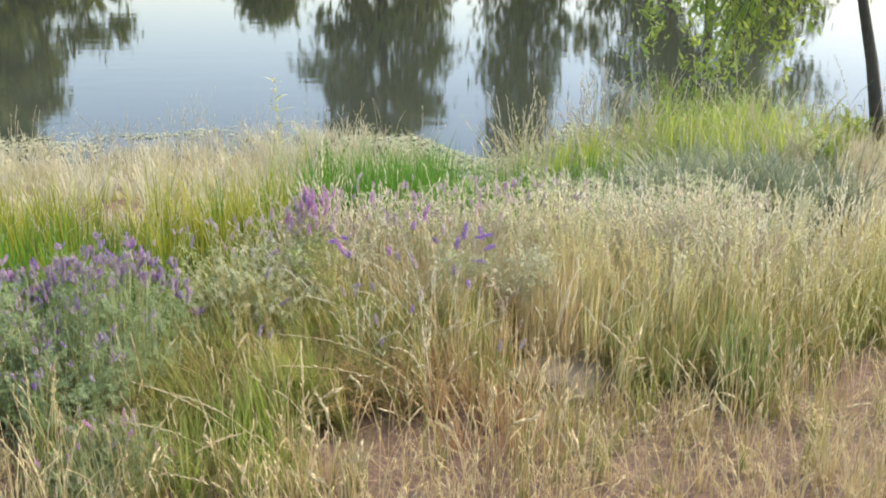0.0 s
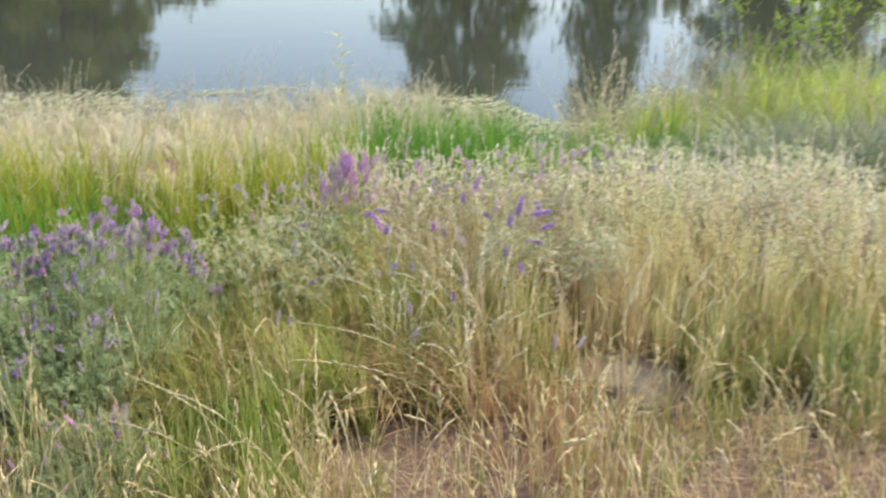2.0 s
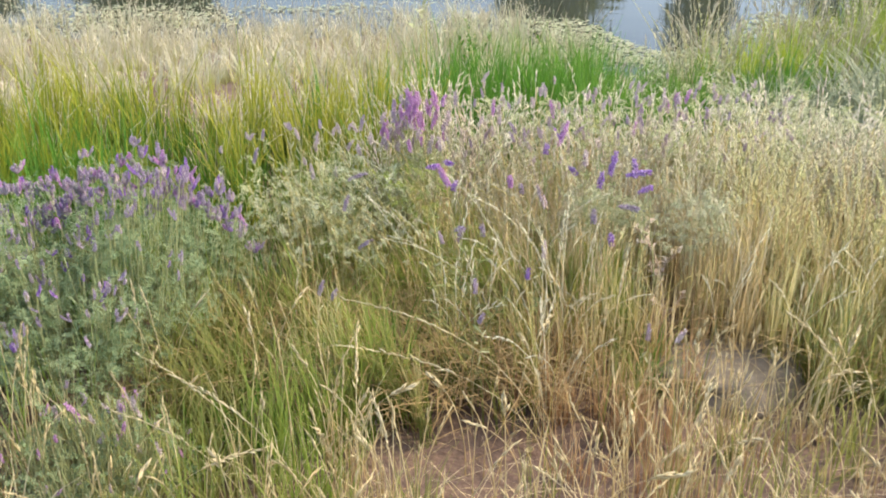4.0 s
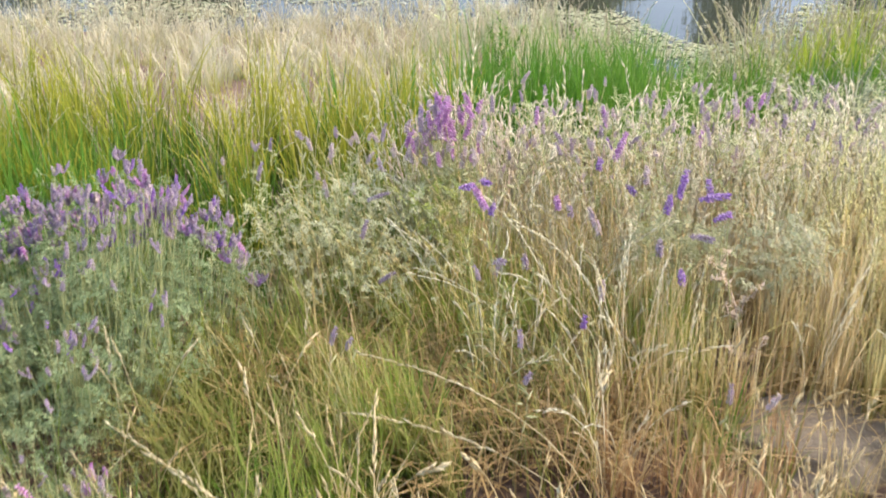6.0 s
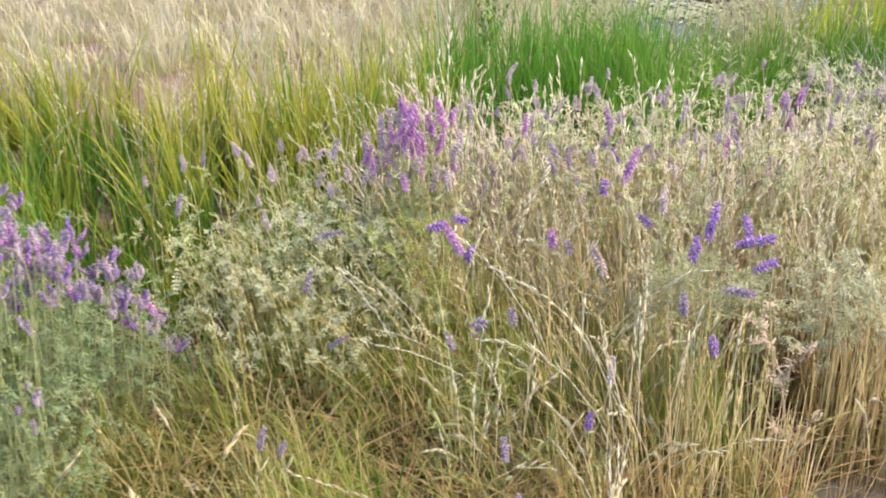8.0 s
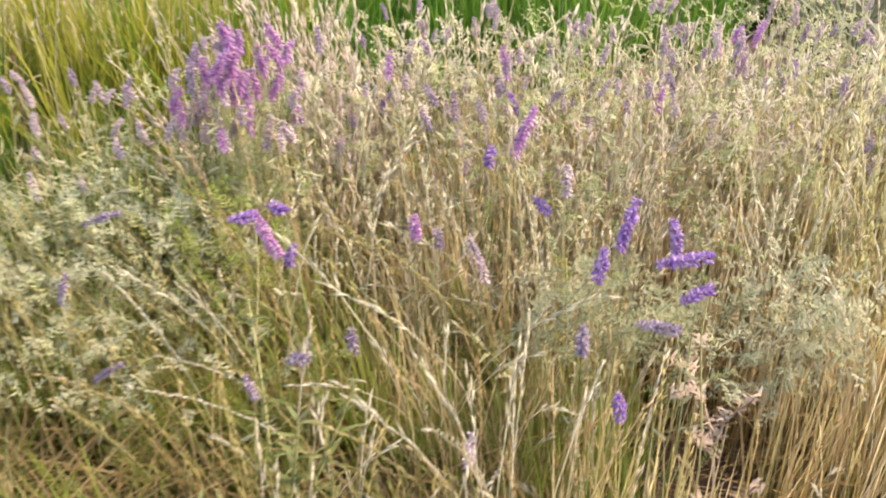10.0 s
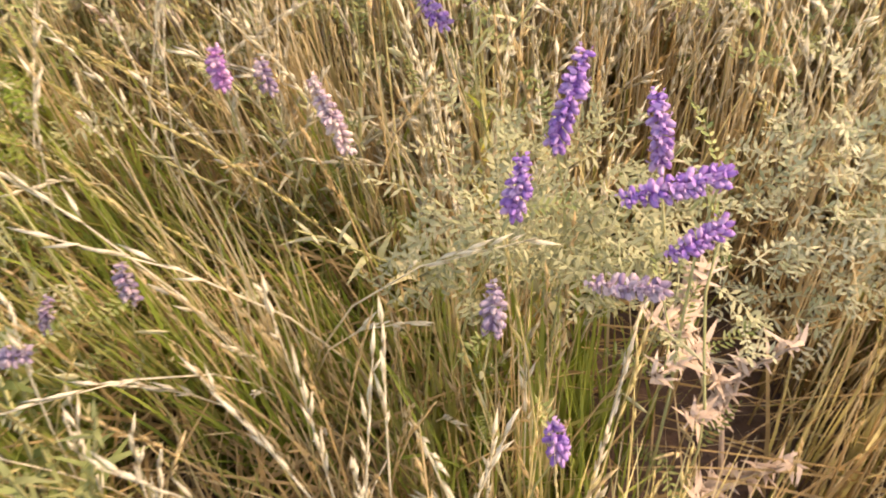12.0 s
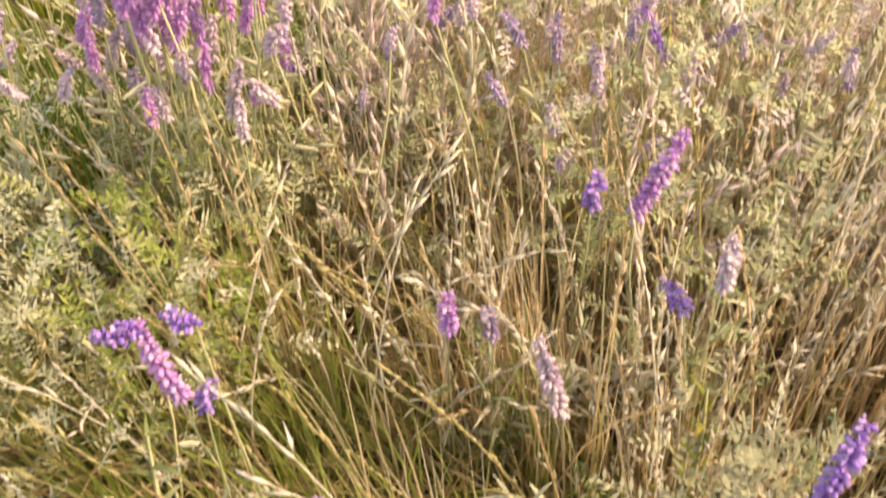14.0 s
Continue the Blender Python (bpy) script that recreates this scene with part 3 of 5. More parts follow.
seeded_stalks("cream_plume_grass", tufts((-0.7, 2.3, 3.8, 5.4), 190, lambda x, y: ease((y - 4.2) / 0.2) * (0.45 + 0.55 * ease((x + 0.5) / 0.6)) * (1 - blue_zone(x, y)) * (1 - ease((y - 4.62 - 0.1 * np.clip(x, 0, 0.8)) / 0.3)) * patchy(x, y, 27, 0.4), (3, 8), 0.06, 28),
              (0.38, 0.60), M_CREAM, "cream plumed grass behind the pink vetch", (0.02, 0.28), 0.34, 9, 0.032, 0.0018, 0.22, slim=0.10)
seeded_stalks("cream_stem_grass", tufts((-0.6, 1.3, 3.85, 4.7), 270, lambda x, y: ease((y - 3.9) / 0.15) * ease((x + 0.35) / 0.3) * (1 - blob(x, y, *GAP)) * (1 - ease((y - 4.5) / 0.2)) * patchy(x, y, 91, 0.3, 5.0), (3, 7), 0.05, 92, comb=0.3),
              (0.38, 0.58), M_CREAM, "pale upright seeding stems round the violet vetch", (0.02, 0.25), 0.42, 10, 0.017, 0.0016, 0.3, slim=0.13)
seeded_stalks("rosy_plume_grass", tufts((-0.75, 1.5, 4.1, 5.1), 180, lambda x, y: ease((y - 4.15) / 0.25) * (1 - ease((y - 4.75 - 0.15 * x) / 0.3)) * patchy(x, y, 83, 0.15, 4.0), (3, 7), 0.05, 84),
              (0.38, 0.58), M_ROSE, "rosy cream plumed grass among pink vetch", (0.02, 0.3), 0.4, 8, 0.036, 0.0018, 0.16, slim=0.075)
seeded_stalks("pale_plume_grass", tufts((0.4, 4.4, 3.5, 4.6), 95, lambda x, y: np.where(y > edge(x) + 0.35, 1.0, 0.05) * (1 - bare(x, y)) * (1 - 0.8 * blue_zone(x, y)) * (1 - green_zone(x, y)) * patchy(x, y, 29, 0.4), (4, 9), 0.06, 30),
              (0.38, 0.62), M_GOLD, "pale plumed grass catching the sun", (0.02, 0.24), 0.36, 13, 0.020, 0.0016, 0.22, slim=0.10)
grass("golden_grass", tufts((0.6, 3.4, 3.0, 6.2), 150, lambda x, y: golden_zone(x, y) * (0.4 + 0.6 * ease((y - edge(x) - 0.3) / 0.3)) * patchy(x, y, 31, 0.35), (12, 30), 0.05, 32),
      (0.24, 0.50), (0.002, 0.0042), (0.03, 0.42), M_GOLD, "dense golden dry meadow grass with olive bases darkened as in shade")
grass("meadow_grass", tufts((-1.2, 1.2, 3.0, 4.9), 130, lambda x, y: core_zone(x, y) * (1 - 0.55 * green_side(x, y)) * patchy(x, y, 39, 0.4), (12, 28), 0.05, 40, comb=0.65),
      (0.24, 0.46), (0.0024, 0.0044), (0.03, 0.28), M_WARM, "dense upright golden grass round violet vetch")
grass("tan_grass", tufts((-0.7, 1.4, 3.3, 4.9), 190, lambda x, y: golden_zone(x, y) * tan_side(x, y), (12, 28), 0.05, 47, comb=0.6),
      (0.26, 0.48), (0.0022, 0.0042), (0.02, 0.26), M_TAN, "dense upright reddish-tan dry grass")
grass("olive_grass", tufts((-1.2, 2.2, 3.0, 5.0), 110, lambda x, y: golden_zone(x, y) * np.clip(green_side(x, y) + 0.6 * patchy(x, y, 33, 0.1), 0, 1), (14, 34), 0.05, 34, comb=0.7),
      (0.18, 0.40), (0.003, 0.006), (0.1, 0.6), M_OLIVE, "olive-green undergrowth of arching meadow grass")
grass("green_meadow_tuft", tufts((-1.15, 0.4, 2.9, 4.4), 230, lambda x, y: np.clip(0.9 * shady_green(x, y) + 0.9 * blob(x, y, -0.14, 3.99, 0.13, 0.12, 0.5) + 0.7 * blob(x, y, 0.08, 3.80, 0.11, 0.12, 0.5) + 0.7 * blob(x, y, -0.45, 4.06, 0.12, 0.1, 0.5) + 0.25 * blob(x, y, -0.58, 3.87, 0.2, 0.15, 0.5) + blob(x, y, -0.5, 4.05, 0.12, 0.12, 0.5) + blob(x, y, -0.55, 3.3, 0.1, 0.16, 0.5) + 0.35 * blob(x, y, -0.75, 3.75, 0.2, 0.3, 0.5), 0, 1), (14, 28), 0.04, 147, comb=0.7),
      (0.18, 0.40), (0.003, 0.0062), (0.05, 0.45), M_LIME, "fresh green grass tufts within the dry meadow")
seeded_stalks("golden_seed_grass", tufts((-1.0, 3.4, 3.1, 6.2), 125, lambda x, y: golden_zone(x, y) * (1 - 0.5 * shady_green(x, y)) * (1 - 0.75 * green_side(x, y)) * patchy(x, y, 36, 0.25), (3, 8), 0.05, 35, comb=0.6),
              (0.36, 0.56), M_WARM, "golden grass stalks with ripe seed heads", (0.02, 0.4), 0.24, 6, 0.02, 0.0016, 0.16, slim=0.08)
seeded_stalks("tan_seed_grass", tufts((-0.7, 1.4, 3.4, 4.9), 160, lambda x, y: golden_zone(x, y) * (0.25 + 0.75 * tan_side(x, y)), (3, 8), 0.05, 48, comb=0.5),
              (0.36, 0.56), M_TAN, "tan grass stalks with dry seed heads", (0.02, 0.35), 0.22, 7, 0.019, 0.0017, 0.16, slim=0.08)
seeded_stalks("bleached_seed_grass", tufts((-0.9, 3.2, 3.2, 5.6), 85, lambda x, y: golden_zone(x, y) * (1 - 0.6 * green_side(x, y)) * patchy(x, y, 37, 0.2), (2, 6), 0.05, 38),
              (0.36, 0.56), M_CREAM, "bleached straw stalks standing in the golden grass", (0.02, 0.5), 0.25, 8, 0.03, 0.0019, 0.14, slim=0.07)

grass("edge_grass", tufts((-1.3, -0.5, 2.6, 3.9), 170, lambda x, y: blob(x, y, -0.90, 3.25, 0.22, 0.5, 0.5), (12, 26), 0.05, 73),
      (0.16, 0.38), (0.0026, 0.005), (0.1, 0.8), M_OLIVE, "low olive grass between vetch bush and meadow")
grass("stand_base_grass", tufts((0.5, 3.0, 3.2, 4.8), 210, lambda x, y: ease((y - edge(x) - 0.05) / 0.2) * (1 - ease((y - edge(x) - 0.55) / 0.3)) * (1 - blob(x, y, *ROCK)) * patchy(x, y, 74, 0.3), (12, 24), 0.05, 75),
      (0.20, 0.40), (0.003, 0.0055), (0.03, 0.5), M_OLIVE, "olive-green grass at the foot of the golden stand")
grass("stand_green_grass", tufts((0.6, 2.0, 3.2, 4.5), 240, lambda x, y: np.clip(blob(x, y, 1.05, 3.60, 0.36, 0.22, 0.5) + 0.8 * blob(x, y, 0.70, 3.86, 0.16, 0.14, 0.5), 0, 1) * patchy(x, y, 99, 0.3, 5.0), (12, 24), 0.05, 101),
      (0.20, 0.42), (0.003, 0.006), (0.03, 0.5), M_VETCH, "soft green grass at the foot of the golden stand")
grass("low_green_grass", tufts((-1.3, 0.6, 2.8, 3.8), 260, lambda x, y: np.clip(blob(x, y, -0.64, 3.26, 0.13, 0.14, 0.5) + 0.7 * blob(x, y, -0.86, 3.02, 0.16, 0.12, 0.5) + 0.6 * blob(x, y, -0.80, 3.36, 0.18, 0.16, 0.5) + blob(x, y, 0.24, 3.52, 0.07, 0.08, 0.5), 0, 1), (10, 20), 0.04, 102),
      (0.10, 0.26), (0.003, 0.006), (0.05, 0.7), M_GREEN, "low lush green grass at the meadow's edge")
# trodden strip in front
grass("dry_straw", tufts((-1.9, 3.0, 1.7, 4.5), 36, lambda x, y: np.clip(bare(x, y) + 0.2, 0, 1) * patchy(x, y, 41, 0.2) * open_strip(x, y), (8, 20), 0.05, 42),
      (0.12, 0.34), (0.0022, 0.0046), (0.05, 0.7), M_STRAW, "short dry straw on trodden brown soil")
grass("rusty_straw", tufts((-0.4, 0.8, 3.0, 4.1), 150, lambda x, y: np.clip(blob(x, y, 0.10, 3.45, 0.26, 0.17, 0.5) + 0.8 * blob(x, y, 0.22, 3.60, 0.12, 0.12, 0.5) + 0.6 * blob(x, y, 0.12, 3.22, 0.34, 0.2, 0.6), 0, 1) * (1 - blob(x, y, *GAP)), (10, 22), 0.045, 98, comb=0.3),
      (0.14, 0.34), (0.0022, 0.0044), (0.03, 0.4), M_RUST, "reddish-brown dry straw at the meadow's foot")
grass("strip_olive_grass", tufts((-1.5, 2.8, 2.2, 4.3), 80, lambda x, y: np.clip(bare(x, y), 0, 1) * patchy(x, y, 49, 0.1) * open_strip(x, y) * np.clip(0.75 - 0.45 * x + 1.6 * ease((y - edge(x) + 0.3) / 0.3), 0.1, 1), (8, 20), 0.05, 50),
      (0.16, 0.40), (0.002, 0.004), (0.05, 0.6), M_OLIVE, "thin olive grass among the straw")
seeded_stalks("straw_seed_grass", tufts((-1.9, 2.8, 1.8, 4.4), 82, lambda x, y: np.clip(bare(x, y) + 0.1, 0, 1) * patchy(x, y, 43, 0.35) * open_strip(x, y), (2, 5), 0.07, 44),
              (0.26, 0.48), M_STRAW, "pale straw stalks with bleached seed heads", (0.02, 0.35), 0.2, 5, 0.034, 0.0019, 0.10, slim=0.06)
grass("front_straw", tufts((-1.5, 0.1, 2.2, 3.0), 75, lambda x, y: ease((y - 2.25) / 0.15) * (1 - ease((y - 2.85) / 0.15)) * patchy(x, y, 93, 0.3), (8, 18), 0.06, 94),
      (0.14, 0.36), (0.0024, 0.0048), (0.05, 0.6), M_STRAW, "yellow straw tufts in front of the vetch bush")
seeded_stalks("front_seed_straw", tufts((-1.5, 0.3, 2.2, 3.1), 60, lambda x, y: (1 - ease((y - 2.95) / 0.15)) * patchy(x, y, 95, 0.3), (2, 5), 0.07, 96),
              (0.26, 0.46), M_STRAW, "pale seeding straw in front of the vetch bush", (0.02, 0.4), 0.2, 6, 0.032, 0.0019, 0.10, slim=0.07)
grass("green_tuft", tufts((-1.0, -0.3, 2.4, 3.5), 110, lambda x, y: np.clip(blob(x, y, -0.60, 3.02, 0.15, 0.2, 0.5) + 0.6 * blob(x, y, -0.62, 2.75, 0.15, 0.2, 0.5), 0, 1), (14, 26), 0.04, 46),
      (0.22, 0.44), (0.0025, 0.0045), (0.05, 0.55), M_LIME, "fresh yellow-green grass tuft at the trodden edge")
b = scatter((-2.0, 3.4, 1.6, 4.6), 420, lambda x, y: 0.8 * np.clip(bare(x, y) + 0.15, 0, 1) * (1 - 0.8 * blob(x, y, *GAP)))
b[:, 2] += 0.008
grass("fallen_straw", (b, rng.uniform(0, 6.28, len(b)), np.ones(len(b)), rng.uniform(0, 1, len(b))), (0.06, 0.2), (0.0015, 0.003), (1.6, 2.2), M_STRAW,
      "fallen straw litter lying on brown soil", bend=1.1)

b = scatter((-1.1, 1.6, 3.2, 4.8), 2400, lambda x, y: golden_zone(x, y) * (1 - 0.9 * blob(x, y, 0.28, 3.88, 0.22, 0.3, 0.3)))
b[:, 2] += rng.uniform(0.005, 0.15, len(b))
grass("thatch", (b, rng.uniform(0, 6.28, len(b)), np.ones(len(b)), rng.uniform(0, 1, len(b))), (0.08, 0.22), (0.002, 0.005), (1.3, 2.2), M_THATCH,
      "matted brown thatch at the foot of the meadow", bend=1.2)

# sparse dry grass over the rest of the trodden ground
grass("sparse_dry_grass", tufts((-6.5, 6.5, -3.5, 4.4), 30, lambda x, y: np.where((np.abs(x) < 1.9 + 0.3 * y) & (y > 1.8), 0.0, 1.0) * patchy(x, y, 26, 0.2), (8, 18), 0.06, 25),
      (0.08, 0.24), (0.002, 0.004), (0.1, 0.9), M_STRAW, "sparse dry grass on trodden soil", segs=3)
grass("side_golden_grass", tufts((3.2, 7.5, 4.0, 6.4), 30, lambda x, y: ease((y - 4.1) / 0.4) * patchy(x, y, 85, 0.3), (10, 22), 0.08, 86), (0.25, 0.5), (0.004, 0.007), (0.05, 0.5), M_GOLD,
      "golden dry grass further along the bank", segs=3)
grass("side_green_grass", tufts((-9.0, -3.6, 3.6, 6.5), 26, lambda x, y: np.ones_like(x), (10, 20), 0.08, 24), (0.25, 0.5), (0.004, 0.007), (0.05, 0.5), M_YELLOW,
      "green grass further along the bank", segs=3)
grass("bush_grass", tufts((-2.3, -0.9, 2.8, 4.0), 60, lambda x, y: bush_zone(x, y) * patchy(x, y, 21, 0.3), (6, 16), 0.06, 20), (0.3, 0.58), (0.0025, 0.0048), (0.03, 0.5), M_LIME,
      "green grass growing up through the vetch bush")
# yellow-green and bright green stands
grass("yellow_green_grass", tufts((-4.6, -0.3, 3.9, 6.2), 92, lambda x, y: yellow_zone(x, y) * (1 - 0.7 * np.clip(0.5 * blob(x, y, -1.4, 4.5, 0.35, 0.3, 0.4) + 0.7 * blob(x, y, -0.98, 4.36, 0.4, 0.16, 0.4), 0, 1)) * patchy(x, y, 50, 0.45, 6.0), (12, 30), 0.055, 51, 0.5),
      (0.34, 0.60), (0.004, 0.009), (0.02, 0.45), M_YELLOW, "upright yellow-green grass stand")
seeded_stalks("yellow_seed_grass", tufts((-4.6, -0.5, 4.4, 6.4), 14, yellow_zone, (2, 7), 0.07, 56), (0.5, 0.72), M_BEIGE,
              "pale seed stalks over the yellow-green stand", (0.03, 0.4), 0.25, 8, 0.018, 0.0016)
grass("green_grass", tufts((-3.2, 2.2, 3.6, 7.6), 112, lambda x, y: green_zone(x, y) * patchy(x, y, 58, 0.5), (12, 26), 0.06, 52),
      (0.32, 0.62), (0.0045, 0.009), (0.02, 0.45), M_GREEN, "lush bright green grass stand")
grass("olive_stand", tufts((0.5, 2.0, 7.4, 9.2), 110, lambda x, y: blob(x, y, 1.15, 8.3, 0.48, 0.6, 0.3) * patchy(x, y, 78, 0.5), (12, 26), 0.06, 79),
      (0.40, 0.78), (0.0045, 0.009), (0.02, 0.4), M_FRESH, "sunlit yellow-green grass stand")
grass("mixed_undergrowth", tufts((-1.5, -0.4, 3.4, 4.7), 120, lambda x, y: (1 - bush_zone(x, y)) * ease((x + 1.4) / 0.3) * ease((y - 3.7) / 0.3) * patchy(x, y, 23, 0.45), (10, 24), 0.06, 22),
      (0.16, 0.40), (0.0025, 0.0048), (0.1, 0.7), M_LIME, "low fresh green grass round the vetch")
grass("green_undergrowth", tufts((-3.8, -0.4, 3.35, 5.0), 125, lambda x, y: (1 - bush_zone(x, y)) * (1 - 0.8 * ease((x + np.where(y > 4.38, 1.9, 1.5)) / 0.4)) * patchy(x, y, 57, 0.45), (10, 24), 0.06, 53),
      (0.2, 0.44), (0.0035, 0.007), (0.05, 0.6), M_DEEP, "low deep green grass round the vetch bush")
grass("deep_green_tuft", tufts((-1.4, -0.4, 4.1, 4.9), 85, lambda x, y: np.clip(blob(x, y, -0.98, 4.36, 0.30, 0.15, 0.4) + 0.8 * blob(x, y, -0.55, 4.62, 0.2, 0.14, 0.4), 0, 1), (12, 24), 0.05, 97),
      (0.26, 0.46), (0.0035, 0.007), (0.03, 0.45), M_DEEP, "dark green grass behind the pink vetch")
# beige dry grass down the bank
grass("beige_bank_grass", tufts((-9.0, 1.1, 5.3, 12.9), 44, lambda x, y: np.where(y < shore(x) - 0.1, 1.0, 0.0) * (1 - 0.8 * green_zone(x, y)) * (1 - 0.65 * ease((x + 1.0 + 0.35 * wave_noise(x, y, 2.5, 82)) / 0.7) * ease((y - 5.8) / 0.6)) * np.where(y < 6.2, 1.0, 0.75) * patchy(x, y, 59, 0.5), (10, 22), 0.10, 54),
      (0.12, 0.34), (0.006, 0.013), (0.1, 0.8), M_BEIGE, "beige dry grass sloping to the water", segs=3)
seeded_stalks("beige_seed_grass", tufts((-7.5, -0.1, 5.6, 9.8), 11, lambda x, y: (1 - ease((x + 1.0 + 0.35 * wave_noise(x, y, 2.5, 82)) / 0.8)) * patchy(x, y, 60, 0.1), (2, 8), 0.10, 55), (0.36, 0.72), M_BEIGE,
              "tall beige seed stalks above the bank grass", (0.03, 0.45), 0.25, 8, 0.022, 0.0019)
# open bank: pale gold, grey-blue clump, tall mixed stand
grass("pale_gold_grass", tufts((0.6, 6.6, 5.2, 9.8), 34, lambda x, y: np.where(y < 5.5, 0.3, 1.0) * np.where((x < 1.6) & (y > 6.6), 0.3, 1.0) * (1 - 0.85 * blue_zone(x, y)) * (1 - green_zone(x, y)) * patchy(x, y, 66, 0.35), (10, 24), 0.08, 61),
      (0.22, 0.50), (0.005, 0.010), (0.05, 0.6), M_BEIGE, "pale gold grass on the open bank", segs=3)
grass("grey_blue_plants", tufts((0.8, 2.7, 5.2, 6.9), 95, blue_zone, (14, 28), 0.06, 62), (0.36, 0.66), (0.008, 0.017), (0.2, 0.9), M_BLUE,
      "grey-blue herb clump in the grass")
grass("tall_green_stand", tufts((1.2, 5.2, 7.2, 12.5), 60, lambda x, y: blob(x, y, 2.45, 8.8, 0.75, 1.3, 0.5) * patchy(x, y, 67, 0.3), (10, 22), 0.10, 63),
      (0.4, 0.9), (0.005, 0.011), (0.03, 0.5), M_LIME, "tall sunlit green stand by the water")
seeded_stalks("tall_seed_grass", tufts((1.2, 5.6, 6.5, 12.8), 9, lambda x, y: np.where(y < shore(x) - 0.2, 1.0, 0.0) * (1 - ease((x - 2.6) / 0.8)) * patchy(x, y, 68, 0.2), (3, 9), 0.12, 64), (0.55, 1.1), M_BEIGE,
              "tall dry seed stalks by the water", (0.03, 0.4), 0.3, 10, 0.032, 0.0026)
grass("shore_grass", tufts((0.4, 9.0, 9.0, 13.8), 24, lambda x, y: np.where(y < shore(x) - 0.1, 1.0, 0.0), (8, 18), 0.10, 65), (0.12, 0.28), (0.006, 0.011), (0.1, 0.7), M_OLIVE,
      "green shore grass at the water's edge", segs=3)


grass("pale_shore_plants", tufts((-1.6, 1.4, 7.4, 10.6), 16, lambda x, y: np.where(y < shore(x) + 0.9, 1.0, 0.0) * patchy(x, y, 69, 0.2), (8, 18), 0.09, 70), (0.22, 0.52), (0.005, 0.011), (0.05, 0.7), M_SHORE,
      "pale grey-green plants in front of the water", segs=3)
seeded_stalks("tall_plume_grass", tufts((0.5, 2.1, 7.2, 9.2), 15, lambda x, y: patchy(x, y, 76, 0.2), (3, 7), 0.1, 77), (0.65, 1.1), M_BEIGE,
              "tall pale plumed grass in front of dark water", (0.03, 0.35), 0.3, 8, 0.055, 0.0028, 0.16, slim=0.08)
seeded_stalks("bay_stalk_grass", tufts((2.9, 4.3, 8.6, 10.2), 14, lambda x, y: patchy(x, y, 103, 0.2), (2, 6), 0.1, 104), (0.4, 0.85), M_OLIVE,
              "thin arching olive stalks in front of the bay", (0.1, 0.8), 0.3, 7, 0.035, 0.0026)
grass("bank_green_grass", tufts((0.5, 1.6, 6.4, 8.0), 60, lambda x, y: blob(x, y, 1.0, 7.2, 0.42, 0.5, 0.5), (12, 24), 0.07, 105), (0.36, 0.62), (0.005, 0.009), (0.03, 0.4), M_GREEN,
      "lush green grass patch low on the bank")
seeded_stalks("shore_seed_grass", tufts((-1.8, 1.4, 7.0, 10.0), 12, lambda x, y: patchy(x, y, 71, 0.1), (2, 6), 0.1, 72), (0.4, 0.75), M_BEIGE,
              "thin pale seed stalks in front of the water", (0.03, 0.45), 0.3, 8, 0.026, 0.0020)


# ---- vetch ----
def floret_places(count, length, seed):
    """Where the flowers of a one-sided spike sit: place, way, side, up, size and tint of each."""
    r = np.random.default_rng(seed)
    for k in range(count):
        u = k / (count - 1)
        p = np.array([0.006 * math.sin(u * 2.5), 0, length * u])
        a = (0.0, 1.4, -1.4, 0.7, -0.7)[k % 5] + r.normal(0, 0.3)
        tilt = 0.25 - 0.85 * (1 - u) + r.normal(0, 0.15)
        d = np.array([math.cos(a) * math.cos(tilt), math.sin(a) * math.cos(tilt), math.sin(tilt)])
        side = np.cross(d, [0, 0, 1])
        side /= np.linalg.norm(side)
        size = (0.0108 if u < 0.75 else 0.0078) * r.uniform(0.85, 1.1)
        yield p, d, side, np.cross(side, d), size, r.uniform(0, 1)


def floret(p, d, side, up, size):
    """A drooping pea flower: a swelling tube and a raised banner. Vertices, faces, position along it."""
    rings = []
    for w, rad in ((0.0, 0.12), (0.35, 0.20), (0.7, 0.23), (1.0, 0.13)):
        c = p + d * size * w - up * size * 0.15 * w * w
        for j in range(5):
            g = j * 1.2566
            rings.append(c + size * rad * (math.cos(g) * side + 1.25 * math.sin(g) * up))
    banner = [p + d * size * 0.55 + up * size * 0.18 - side * size * 0.05, p + d * size * 0.75 + up * size * 0.5 - side * size * 0.32,
              p + d * size * 0.7 + up * size * 0.62, p + d * size * 0.75 + up * size * 0.5 + side * size * 0.32]
    f = [[i * 5 + j, i * 5 + (j + 1) % 5, i * 5 + 5 + (j + 1) % 5, i * 5 + 5 + j] for i in range(3) for j in range(5)] + [[20, 21, 22, 23]]
    return np.array(rings + banner), np.array(f), np.array([0.0] * 5 + [0.4] * 5 + [0.7] * 5 + [1.0] * 5 + [0.6, 1.0, 1.0, 1.0])


def rachis(length):
    return tubes(np.array([[[0, 0, -0.01], [0.003, 0, length * 0.5], [0.004, 0, length]]]), np.full((1, 3), 0.0009))


def raceme_mesh(name, mat, count, length, seed):
    """A whole spike in one mesh, from the origin upwards."""
    chunks, tint, along = [], [], []
    for p, d, side, up, size, tone in floret_places(count, length, seed):
        v, f, al = floret(p, d, side, up, size)
        chunks.append((v, f))
        tint.append(np.full(24, tone))
        along.append(al)
    v, f = rachis(length)
    chunks.append((v, f))
    tint.append(np.full(9, 0.2))
    along.append(np.zeros(9))
    return mesh_np(name, chunks, mat, {"tint": tint, "along": along})


